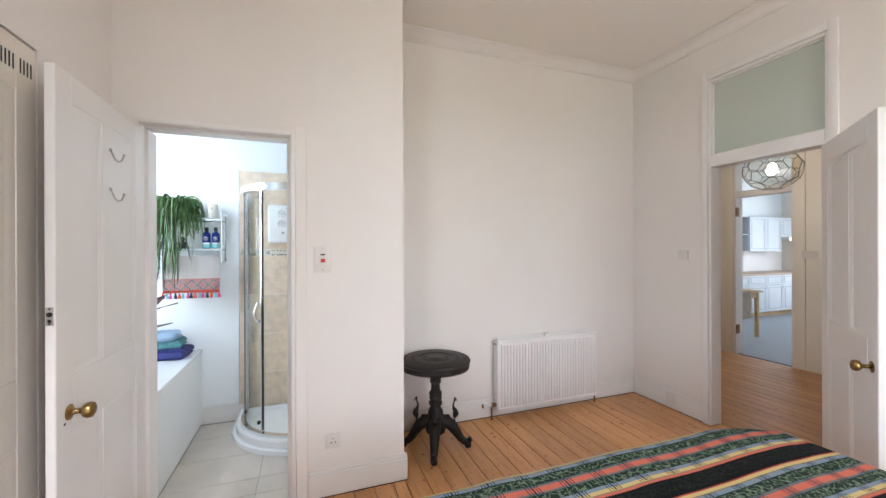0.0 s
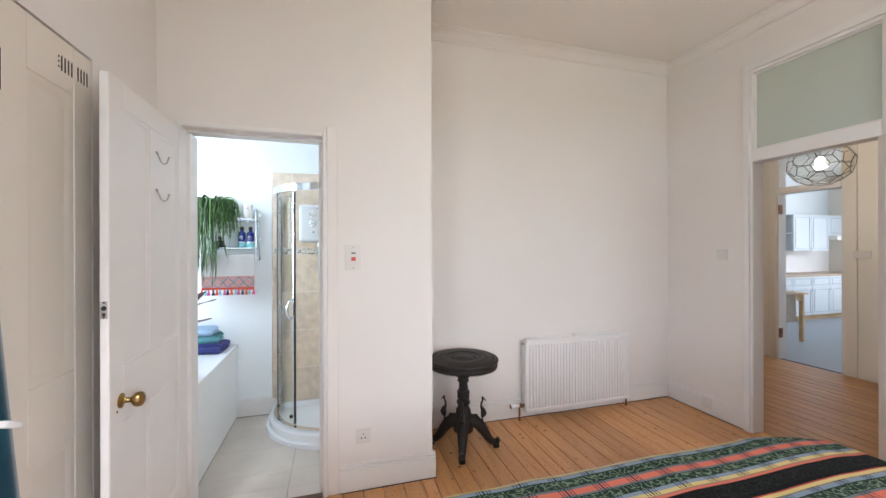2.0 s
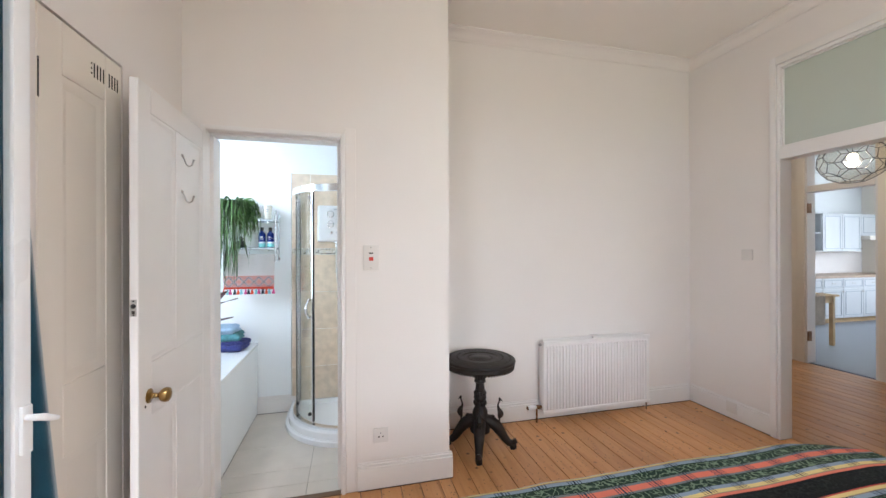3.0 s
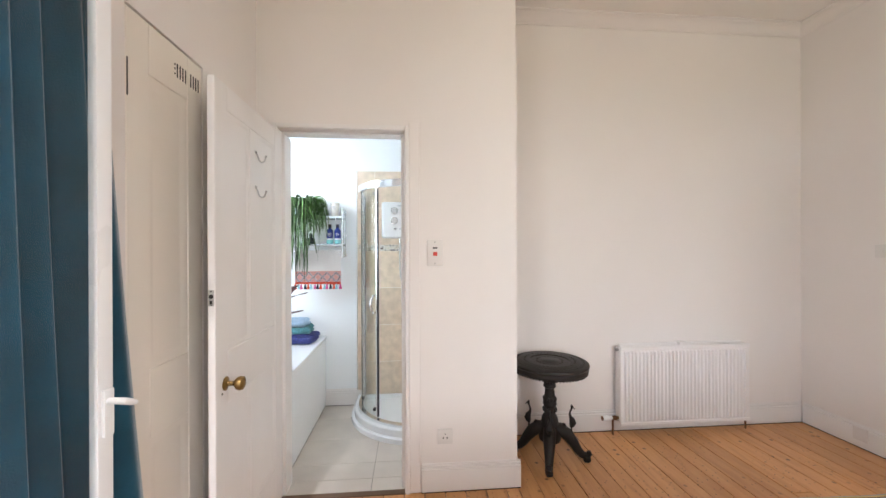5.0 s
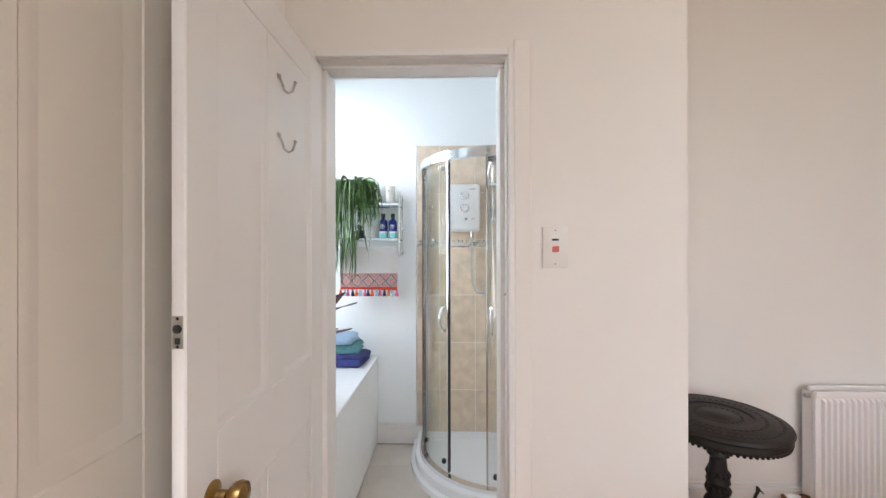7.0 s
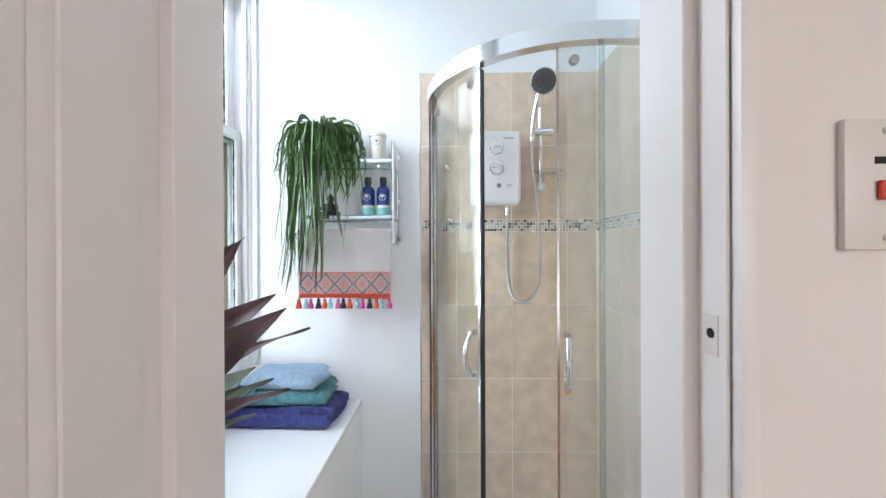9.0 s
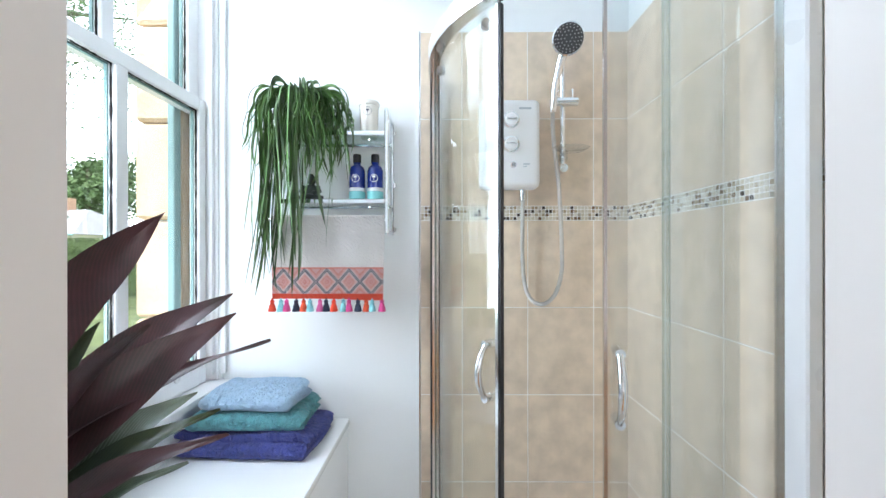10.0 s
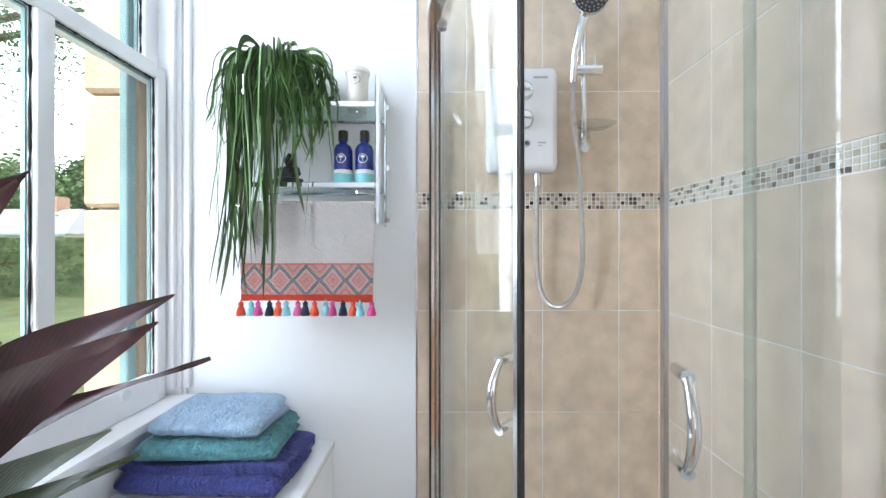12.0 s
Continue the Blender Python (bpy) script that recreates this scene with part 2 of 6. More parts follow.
# ---- building blocks ----
def box(bm, x0, x1, y0, y1, z0, z1, bevel=0.0, seg=1):
    vs = [bm.verts.new((x, y, z)) for x in (x0, x1) for y in (y0, y1) for z in (z0, z1)]
    fs = [bm.faces.new([vs[i] for i in q]) for q in ((0, 1, 3, 2), (4, 6, 7, 5), (0, 4, 5, 1), (2, 3, 7, 6), (0, 2, 6, 4), (1, 5, 7, 3))]
    if bevel:
        es = list({e for f in fs for e in f.edges})
        bmesh.ops.bevel(bm, geom=es, offset=bevel, segments=seg, affect="EDGES", profile=0.6)
    return bm


def tube(bm, pts, radius, seg=10, cap=True):
    """A round bar along points; radius is a number or one a point."""
    pts = [Vector(p) for p in pts]
    rs = radius if isinstance(radius, (list, tuple)) else [radius] * len(pts)
    rings, up = [], None
    for i, p in enumerate(pts):
        d = (pts[min(i + 1, len(pts) - 1)] - pts[max(i - 1, 0)]).normalized()
        if up is None:
            up = d.orthogonal().normalized()
        else:
            up = (up - d * up.dot(d)).normalized()
        side = d.cross(up)
        rings.append([bm.verts.new(p + (up * math.cos(a) + side * math.sin(a)) * rs[i]) for a in (2 * math.pi * k / seg for k in range(seg))])
    for a, b in zip(rings, rings[1:]):
        for k in range(seg):
            bm.faces.new((a[k], a[(k + 1) % seg], b[(k + 1) % seg], b[k]))
    if cap:
        bm.faces.new(rings[0][::-1])
        bm.faces.new(rings[-1])
    return bm


def lathe(bm, profile, center, seg=32, axis="z"):
    """Turned shape from (radius, height) pairs."""
    rings = []
    for r, h in profile:
        ring = []
        for k in range(seg):
            a = 2 * math.pi * k / seg
            u, v = max(r, 0.0004) * math.cos(a), max(r, 0.0004) * math.sin(a)
            p = {"z": (u, v, h), "y": (u, h, v), "x": (h, u, v)}[axis]
            ring.append(bm.verts.new(Vector(center) + Vector(p)))
        rings.append(ring)
    for a, b in zip(rings, rings[1:]):
        for k in range(seg):
            bm.faces.new((a[k], a[(k + 1) % seg], b[(k + 1) % seg], b[k]))
    bm.faces.new(rings[0][::-1])
    bm.faces.new(rings[-1])
    return bm


def grid(bm, fn, nu, nv):
    vs = [[bm.verts.new(fn(i / nu, j / nv)) for j in range(nv + 1)] for i in range(nu + 1)]
    for i in range(nu):
        for j in range(nv):
            bm.faces.new((vs[i][j], vs[i + 1][j], vs[i + 1][j + 1], vs[i][j + 1]))
    return bm


BASE = {}


def link(name, bm, material, smooth=True):
    bmesh.ops.recalc_face_normals(bm, faces=bm.faces[:])
    me = bpy.data.meshes.new(name)
    bm.to_mesh(me)
    bm.free()
    me.materials.append(material)
    if smooth:
        me.shade_smooth()
        me.set_sharp_from_angle(angle=radians(35))
    return new(name, me)


def thing(name, label, category, at=(0, 0, 0), group="", turn=0.0):
    ob = new(name)
    ob.empty_display_size = 0.05
    ob.matrix_world = pose(*at, 0, 0, turn)
    BASE[ob.name] = ob.matrix_world.copy()
    return tagged(ob, label, category, group)


def part(name, bm, material, parent, label="", local=False, smooth=True):
    """One mesh under a thing or a part. Places are in the world unless local is set."""
    if not local:
        bmesh.ops.transform(bm, matrix=BASE[parent.name].inverted(), verts=bm.verts[:])
    ob = link(name, bm, material, smooth)
    ob.parent = parent
    BASE[ob.name] = BASE[parent.name]
    return tagged(ob, label)


def solo(name, bm, material, label, category="", kind="", group="", smooth=True):
    ob = link(name, bm, material, smooth)
    BASE[ob.name] = Matrix.Identity(4)
    return tagged(ob, label, category, group, kind)


def B():
    return bmesh.new()


# ---- structure ----
def holed(axis, p0, p1, a0, a1, z0, z1, holes):
    """A wall slab across an axis (x or y) from p0 to p1 thick, a0 to a1 long, with openings (a, b, bottom, top)."""
    bm = B()

    def slab(a, b, c, d):
        if b - a > 1e-4 and d - c > 1e-4:
            box(bm, *((p0, p1, a, b) if axis == "x" else (a, b, p0, p1)), c, d)
    at = a0
    for h0, h1, c, d in sorted(holes):
        slab(at, h0, z0, z1)
        slab(h0, h1, z0, c)
        slab(h0, h1, d, z1)
        at = h1
    slab(at, a1, z0, z1)
    return bm


def setting(name, bm, material, label, smooth=False):
    return solo(name, bm, material, label, kind="structure", smooth=smooth)


H = 3.17
setting("wall_bathroom_door", holed("y", 2.211, 2.36, -0.655, 0.818, 0, H, [(-0.54, 0.165, 0, 2.078)]), WALL, "off-white painted plaster wall with the bathroom doorway")
setting("wall_nib", box(B(), 0.536, 0.818, 2.36, 3.644, 0, H), WALL, "off-white plaster wall between bathroom and alcove")
setting("wall_alcove", box(B(), 0.818, 3.334, 2.82, 2.97, 0, H), WALL, "off-white plaster alcove wall behind the radiator")
wall_right = setting("wall_hall", holed("x", 3.334, 3.434, -1.9, 2.97, 0, H, [(1.30, 2.062, 0, 2.80)]), WALL, "off-white plaster wall with the hall doorway and transom light")
setting("wall_window", holed("x", -0.80, -0.655, -1.9, 2.36, 0, H, [(-0.75, 0.95, 0.25, 2.75), (1.236, 1.664, 0.0, 2.152)]), WALL, "off-white plaster wall with the bedroom window and cupboard")
# Wall out of view; its opening is made up to hold the fill lamp.
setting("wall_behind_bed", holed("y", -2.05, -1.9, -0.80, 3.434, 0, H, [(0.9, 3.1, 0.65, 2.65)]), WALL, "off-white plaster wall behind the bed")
setting("ceiling", box(B(), -0.80, 3.434, -2.05, 2.97, H, H + 0.12), CEIL, "cream painted bedroom ceiling")
setting("cupboard_lining", holed("y", 1.16, 1.19, -1.2, -0.80, 0, 2.3, []), DARKHOLE, "dark inside of the wall cupboard")
setting("cupboard_back", box(B(), -1.0, -0.97, 1.19, 1.72, 0, 2.3), DARKHOLE, "dark back of the wall cupboard")

# bathroom shell
setting("wall_bathroom_back", box(B(), -1.34, 0.536, 3.494, 3.644, -0.1, 2.8), BATHWALL, "white painted bathroom wall with shelf and shower")
setting("wall_bathroom_side", box(B(), 0.520, 0.536, 2.364, 3.494, -0.1, 2.8), BATHWALL, "white painted bathroom side wall beside the shower")
setting("wall_bathroom_front", holed("y", 2.36, 2.364, -1.047, 0.52, 0, 2.8, [(-0.535, 0.16, 0, 2.074)]), BATHWALL, "white painted inside of the bathroom door wall")
setting("wall_bathroom_window", holed("x", -1.17, -1.047, 2.30, 3.494, -0.6, 2.8, [(2.69, 3.484, 0.775, 2.62)]), BATHWALL, "white painted bathroom wall with the sash window")
setting("ceiling_bathroom", box(B(), -1.34, 0.536, 2.364, 3.644, 2.8, 2.9), BATHWALL, "white bathroom ceiling")

# outer stone round the bathroom window, laid in blocks
stone_wall = setting("wall_outside", holed("x", -1.19, -1.172, 2.2, 3.9, -0.6, 3.4, [(2.72, 3.45, 0.70, 2.62)]), STONE, "sandstone outer wall round the bathroom window")


def block(parent, x0, x1, y0, y1, z0, z1, name="stone", mat=STONE, bev=0.008):
    return part(name, box(B(), x0, x1, y0, y1, z0, z1, bev), mat, parent)


for i in range(10):
    z0 = -0.446 + i * 0.365
    block(stone_wall, -1.345, -1.19, 3.435, 3.90, z0 + 0.009, z0 + 0.365, bev=0.012)
    block(stone_wall, -1.345, -1.19, 2.25, 2.73, z0 + 0.009, z0 + 0.365, bev=0.012)
block(stone_wall, -1.40, -1.19, 2.70, 3.46, 0.60, 0.72)
block(stone_wall, -1.345, -1.19, 2.73, 3.435, 2.66, 2.95)

# hall and kitchen shell
setting("wall_hall_far", holed("x", 5.75, 5.87, -0.6, 5.80, 0, H, [(2.73, 3.41, 0, 2.85)]), CREAM, "cream hall wall with the kitchen doorway")
setting("wall_hall_end", box(B(), 3.434, 5.75, 4.3, 4.42, 0, H), CREAM, "cream wall at the end of the hall")
setting("wall_hall_start", box(B(), 3.434, 5.75, -0.72, -0.6, 0, H), CREAM, "cream wall closing the hall")
setting("wall_hall_side", box(B(), 3.434, 3.44, 2.97, 4.3, 0, H), CREAM, "cream hall side wall")
setting("ceiling_hall", box(B(), 3.434, 5.87, -0.72, 4.42, H, H + 0.1), CEIL, "cream hall ceiling")
setting("wall_kitchen_back", box(B(), 5.87, 11.0, 5.68, 5.80, 0, 3.0), BATHWALL, "white kitchen wall with pale tiles")
# The opening in this wall is made up, to go with the kitchen lamp.
setting("wall_kitchen_end", holed("x", 11.0, 11.12, 2.0, 5.80, 0, 3.0, [(2.6, 4.4, 0.9, 2.5)]), CREAM, "cream kitchen wall with an added opening out of view")
setting("wall_kitchen_side", box(B(), 5.87, 11.0, 1.88, 2.0, 0, 3.0), BATHWALL, "white kitchen side wall")
setting("ceiling_kitchen", box(B(), 5.87, 11.12, 1.88, 5.80, 3.0, 3.1), BATHWALL, "white kitchen ceiling")
setting("floor_kitchen", box(B(), 5.78, 11.0, 2.0, 5.68, -0.06, 0.004), KFLOOR, "slate-grey vinyl kitchen floor")


def skirting(name, x0, x1, y0, y1, face, h=0.165):
    """A skirting board with a moulded top; face: the way it looks (-y, -x, +x)."""
    bm = box(B(), x0, x1, y0, y1, 0.006, h - 0.03, 0.002)
    if face == "-y":
        box(bm, x0, x1, y0 + 0.006, y1, h - 0.03, h - 0.012, 0.003)
        box(bm, x0, x1, y0 + 0.012, y1, h - 0.012, h, 0.003)
    elif face == "-x":
        box(bm, x0 + 0.006, x1, y0, y1, h - 0.03, h - 0.012, 0.003)
        box(bm, x0 + 0.012, x1, y0, y1, h - 0.012, h, 0.003)
    else:
        box(bm, x0, x1 - 0.006, y0, y1, h - 0.03, h - 0.012, 0.003)
        box(bm, x0, x1 - 0.012, y0, y1, h - 0.012, h, 0.003)
    board = setting(name, bm, GLOSS, "white gloss skirting board with a moulded top")
    # near-black strip that paints the shadow in the gap below the board
    part("floor_gap_shadow", box(B(), x0 + 0.002, x1 - 0.002, y0 + 0.002, y1 - 0.002, 0.0022 if y0 > 3.4 else 0.0004, 0.0058), DARKHOLE, board, "dark strip for the shadow in the gap along the floor")
    return board


skirting("baseboard_nib", 0.255, 0.836, 2.191, 2.209, "-y")
skirting("baseboard_nib_side", 0.820, 0.838, 2.211, 2.80, "+x")
skirting("baseboard_alcove", 0.84, 3.314, 2.80, 2.818, "-y")
skirting("baseboard_hall_wall", 3.314, 3.332, 2.105, 2.798, "-x")
skirting("baseboard_bathroom", -0.575, -0.235, 3.474, 3.492, "-y", 0.15)
skirting("baseboard_window_wall", -0.653, -0.637, 1.70, 2.208, "+x")


def cornice(name, a, b, inward):
    """A coved plaster cornice from a to b; inward: unit vector away from the wall."""
    prof = [(0.0, -0.080), (0.008, -0.080), (0.011, -0.070), (0.021, -0.064), (0.032, -0.048), (0.050, -0.028), (0.072, -0.020), (0.078, -0.011), (0.090, -0.010), (0.090, 0.0), (0, 0)]
    bm, ends = B(), []
    for p in (a, b):
        ends.append([bm.verts.new((p[0] + inward[0] * d, p[1] + inward[1] * d, H + h)) for d, h in prof])
    n = len(prof)
    for k in range(n):
        bm.faces.new((ends[0][k], ends[0][(k + 1) % n], ends[1][(k + 1) % n], ends[1][k]))
    bm.faces.new(ends[0][::-1])
    bm.faces.new(ends[1])
    return setting(name, bm, WALL, "coved cream plaster cornice", smooth=True)


cornice("cornice_alcove", (0.82, 2.818), (3.332, 2.818), (0, -1))
cornice("cornice_hall_wall", (3.332, -1.9), (3.332, 2.816), (-1, 0))
cornice("cornice_nib_side", (0.82, 2.211), (0.82, 2.815), (1, 0))
cornice("cornice_door_wall", (-0.653, 2.209), (0.818, 2.209), (0, -1))
cornice("cornice_window_wall", (-0.653, -1.9), (-0.653, 2.207), (1, 0))

# bathroom door frame: lining, stops, slim architrave, threshold
frame_1 = thing("door_frame", "white painted door frame with a slim beaded edge", "door frame", (-0.19, 2.29, 0))
frame_1["kind"] = "structure"
part("jamb", box(B(), 0.142, 0.163, 2.255, 2.366, 0, 2.06, 0.002), GLOSS, frame_1)
jamb_front = part("jamb", box(B(), 0.160, 0.1645, 2.205, 2.255, 0, 2.074, 0.001), GLOSS, frame_1)
part("jamb", box(B(), -0.5395, -0.517, 2.255, 2.366, 0, 2.06, 0.002), GLOSS, frame_1)
part("jamb", box(B(), -0.5395, -0.535, 2.205, 2.255, 0, 2.074, 0.001), GLOSS, frame_1)
part("head", box(B(), -0.535, 0.160, 2.255, 2.336, 2.067, 2.0775, 0.002), GLOSS, frame_1)
part("architrave", box(B(), 0.1655, 0.188, 2.190, 2.2095, 0, 2.105, 0.005, 2), GLOSS, frame_1)
part("architrave", box(B(), 0.188, 0.250, 2.201, 2.2095, 0, 2.14, 0.003), WALL, frame_1)
part("architrave", box(B(), -0.562, -0.5405, 2.190, 2.2095, 0, 2.105, 0.005, 2), GLOSS, frame_1)
part("architrave", box(B(), -0.5405, 0.1655, 2.190, 2.2095, 2.079, 2.105, 0.005, 2), GLOSS, frame_1)
strike = part("strike_plate", box(B(), 0.1588, 0.1600, 2.218, 2.242, 1.178, 1.228, 0.0005), SWITCH, frame_1, "dull metal strike plate")
part("latch_hole", lathe(B(), [(0.006, 0), (0.006, 0.0012)], (0.1577, 2.230, 1.205), 16, "x"), DARKHOLE, strike)
setting("door_sill", box(B(), -0.535, 0.160, 2.196, 2.240, -0.02, 0.006, 0.003), surface("dark_threshold", (0.14, 0.08, 0.045), 0.5, var=0.2), "dark wooden threshold board")

# hall doorway: lining, transom light, architrave
frame_2 = thing("door_frame", "white painted hall door frame with a frosted transom light", "door frame", (3.38, 1.68, 0))
frame_2["kind"] = "structure"
part("jamb", box(B(), 3.325, 3.44, 2.040, 2.060, 0, 2.80, 0.002), GLOSS, frame_2)
part("jamb", box(B(), 3.325, 3.44, 1.302, 1.322, 0, 2.80, 0.002), GLOSS, frame_2)
part("transom_rail", box(B(), 3.322, 3.436, 1.3225, 2.0395, 2.09, 2.185, 0.004), GLOSS, frame_2)
part("head", box(B(), 3.325, 3.44, 1.3225, 2.0395, 2.775, 2.799, 0.002), GLOSS, frame_2)
part("architrave", box(B(), 3.312, 3.3335, 2.0605, 2.105, 0, 2.86, 0.005, 2), GLOSS, frame_2)
part("architrave", box(B(), 3.312, 3.3335, 1.255, 1.3015, 0, 2.86, 0.005, 2), GLOSS, frame_2)
part("architrave", box(B(), 3.312, 3.3335, 1.3015, 2.0605, 2.80, 2.86, 0.005, 2), GLOSS, frame_2)
part("transom_pane", box(B(), 3.36, 3.366, 1.33, 2.035, 2.19, 2.772), FROST, frame_2, "grey-green frosted glass pane")
for z0, z1 in ((2.186, 2.196), (2.765, 2.7745)):
    part("bead", box(B(), 3.345, 3.36, 1.323, 2.039, z0, z1, 0.002), GLOSS, frame_2)
for y0, y1 in ((1.323, 1.333), (2.029, 2.039)):
    part("bead", box(B(), 3.345, 3.36, y0, y1, 2.196, 2.765, 0.002), GLOSS, frame_2)

# kitchen doorway
frame_3 = thing("door_frame", "cream painted kitchen door frame with a transom light", "door frame", (5.8, 3.07, 0))
frame_3["kind"] = "structure"
part("jamb", box(B(), 5.74, 5.88, 3.385, 3.408, 0, 2.85, 0.002), GLOSS, frame_3)
part("jamb", box(B(), 5.74, 5.88, 2.732, 2.755, 0, 2.85, 0.002), GLOSS, frame_3)
part("transom_rail", box(B(), 5.735, 5.88, 2.7555, 3.3845, 2.12, 2.20, 0.003), GLOSS, frame_3)
part("architrave", box(B(), 5.728, 5.749, 3.409, 3.50, 0, 2.95, 0.006, 2), CREAM, frame_3)
part("architrave", box(B(), 5.728, 5.749, 2.62, 2.731, 0, 2.95, 0.006, 2), CREAM, frame_3)
part("architrave", box(B(), 5.728, 5.749, 2.731, 3.409, 2.851, 2.95, 0.006, 2), CREAM, frame_3)
for z in (0.275, 1.865):
    part("hinge", box(B(), 5.738, 5.80, 3.372, 3.385, z, z + 0.12, 0.002), COPPER, frame_3, "dark steel butt hinge")
skirting("baseboard_hall_far", 5.73, 5.748, 0.0, 1.948, "-x", 0.2)
setting("trim_hall_panel", box(box(B(), 5.735, 5.749, 1.95, 2.615, 0.0, 2.95, 0.004), 5.727, 5.735, 1.95, 2.43, 0.0, 0.16, 0.004), CREAM, "cream painted boarded panel on the hall wall")


# ---- windows ----
win = thing("window_1", "white painted timber sash window with two panes", "window", (-1.1, 3.087, 0.775))
win["kind"] = "structure"
for y0, y1 in ((2.691, 2.70), (3.474, 3.483)):
    part("window_frame", box(B(), -1.165, -1.055, y0, y1, 0.777, 2.618, 0.002), SASH, win)
for y0, y1 in ((3.455, 3.474), (2.70, 2.719)):
    part("stop_bead", box(B(), -1.085, -1.066, y0, y1, 0.800, 2.618, 0.004, 2), SASH, win)
part("casing", box(B(), -1.046, -1.030, 3.476, 3.4925, 0.80, 2.66, 0.004, 2), SASH, win)
part("casing", box(B(), -1.046, -1.030, 2.62, 2.695, 0.80, 2.66, 0.004, 2), SASH, win)
part("window_sill", box(B(), -1.165, -1.012, 2.64, 3.4925, 0.752, 0.777, 0.006, 2), SASH, win)


def sash(x0, x1, z0, z1, bottom, top):
    s = part("sash", box(B(), x0, x1, 3.418, 3.4545 if x0 > -1.14 else 3.473, z0, z1, 0.003), SASH, win)
    box_list = [(2.7195 if x0 > -1.14 else 2.701, 2.756, z0, z1), (2.7562, 3.4178, z0, z0 + bottom), (2.7562, 3.4178, z1 - top, z1), (3.066, 3.108, z0 + bottom + 0.0002, z1 - top - 0.0002)]
    for y0, y1, c, d in box_list:
        part("sash_rail", box(B(), x0, x1, y0, y1, c, d, 0.003), SASH, s)
    for y0, y1 in ((2.757, 3.0655), (3.1085, 3.4175)):
        p = part("pane", box(B(), (x0 + x1) / 2 - 0.002, (x0 + x1) / 2 + 0.002, y0, y1, z0 + bottom, z1 - top), GLASS, s)
        p.visible_shadow = False
        xa, w = (x0 + x1) / 2 - 0.012, 0.004
        for c0, c1, up in ((y0, z0 + bottom, True), (y1, z0 + bottom, True), (y0, z1 - top, False)):
            rl, pl = random.Random(int(c0 * 977 + z0 * 100)), []
            span = (z1 - top - z0 - bottom) if up else (y1 - y0)
            for q in range(46):
                e = span * q / 45
                off = 0.0008 * rl.uniform(-1, 1)
                inw = 0.0022 if c0 == y0 else -0.0022
                pl.append(((x0 + x1) / 2 + 0.006, c0 + inw + off, c1 + e) if up else ((x0 + x1) / 2 + 0.006, c0 + e, c1 - 0.0022 + off))
            part("glazing_line", tube(B(), pl, [rl.uniform(0.0012, 0.0034) for q in range(46)], 6), DARKHOLE, s, "dark cracked glazing line")
        part("putty", box(B(), xa, xa + 0.009, y0, y0 + w, z0 + bottom, z1 - top), TEAL, s, "dark weathered putty line")
        part("putty", box(B(), xa, xa + 0.009, y1 - w, y1, z0 + bottom, z1 - top), TEAL, s, "dark weathered putty line")
        part("putty", box(B(), xa, xa + 0.009, y0 + w, y1 - w, z1 - top - 0.006, z1 - top), TEAL, s, "dark weathered putty line")
    return s


sash_low = sash(-1.125, -1.088, 0.778, 1.832, 0.088, 0.045)
sash(-1.166, -1.128, 1.79, 2.617, 0.04, 0.05)
lift = part("sash_lift", tube(B(), [(-1.088, 3.30 + 0.014 * math.cos(a), 0.845 + 0.016 * math.sin(a)) for a in [k * math.pi / 8 for k in range(17)]], 0.004, 8), PVC, sash_low, "clear plastic ring pull")
for y0, y1 in ((3.40, 3.436), (2.73, 2.756)):
    part("outer_lining", box(B(), -1.195, -1.1685, y0, y1, 0.72, 2.618, 0.003), TEAL, win, "teal painted outer lining")

# bedroom casement, swung into the room
wb = thing("window_2", "white plastic bedroom window frame", "window", (-0.73, 0.1, 0.25))
wb["kind"] = "structure"
for y0, y1 in ((-0.748, -0.69), (0.17, 0.23), (0.89, 0.948)):
    part("window_frame", box(B(), -0.76, -0.70, y0, y1, 0.252, 2.748, 0.006), PVC, wb)
for z0, z1 in ((0.252, 0.31), (2.69, 2.748)):
    for y0, y1 in ((-0.6895, 0.1695), (0.2305, 0.8895)):
        part("window_frame", box(B(), -0.76, -0.70, y0, y1, z0, z1, 0.006), PVC, wb)
p = part("pane", box(B(), -0.732, -0.728, -0.69, 0.17, 0.31, 2.69), GLASS, wb)
p.visible_shadow = False
leaf_w = thing("casement", "white plastic casement swung open in front of the blue curtain", "window casement", (-0.565, 0.245, 0.31), turn=math.degrees(math.atan2(0.904 - 0.245, -0.452 + 0.565)))
W = 0.672
for x0, x1, z0, z1 in ((0, 0.05, 0, 2.37), (W - 0.042, W - 0.008, 0, 2.37), (0.0502, W - 0.0422, 0, 0.06), (0.0502, W - 0.0422, 2.31, 2.37)):
    part("stile" if z1 - z0 > 1 else "rail", box(B(), x0, x1, -0.011, 0.011, z0, z1, 0.004, 2), PVC, leaf_w, local=True)
p = part("pane", box(B(), 0.05, W - 0.042, -0.003, 0.003, 0.06, 2.31), GLASS, leaf_w, local=True)
p.visible_shadow = False
wh = part("handle", box(B(), W - 0.036, W - 0.014, -0.020, -0.0112, 0.70, 0.80, 0.003, 2), PVC, leaf_w, "white lever handle", local=True)
part("lever", tube(B(), [(W - 0.026, -0.020, 0.775), (W - 0.026, -0.040, 0.775), (W - 0.02, -0.045, 0.773), (W - 0.004, -0.046, 0.765), (W + 0.012, -0.044, 0.758)], [0.007, 0.007, 0.0075, 0.007, 0.005], 10), SASH, wh, local=True)


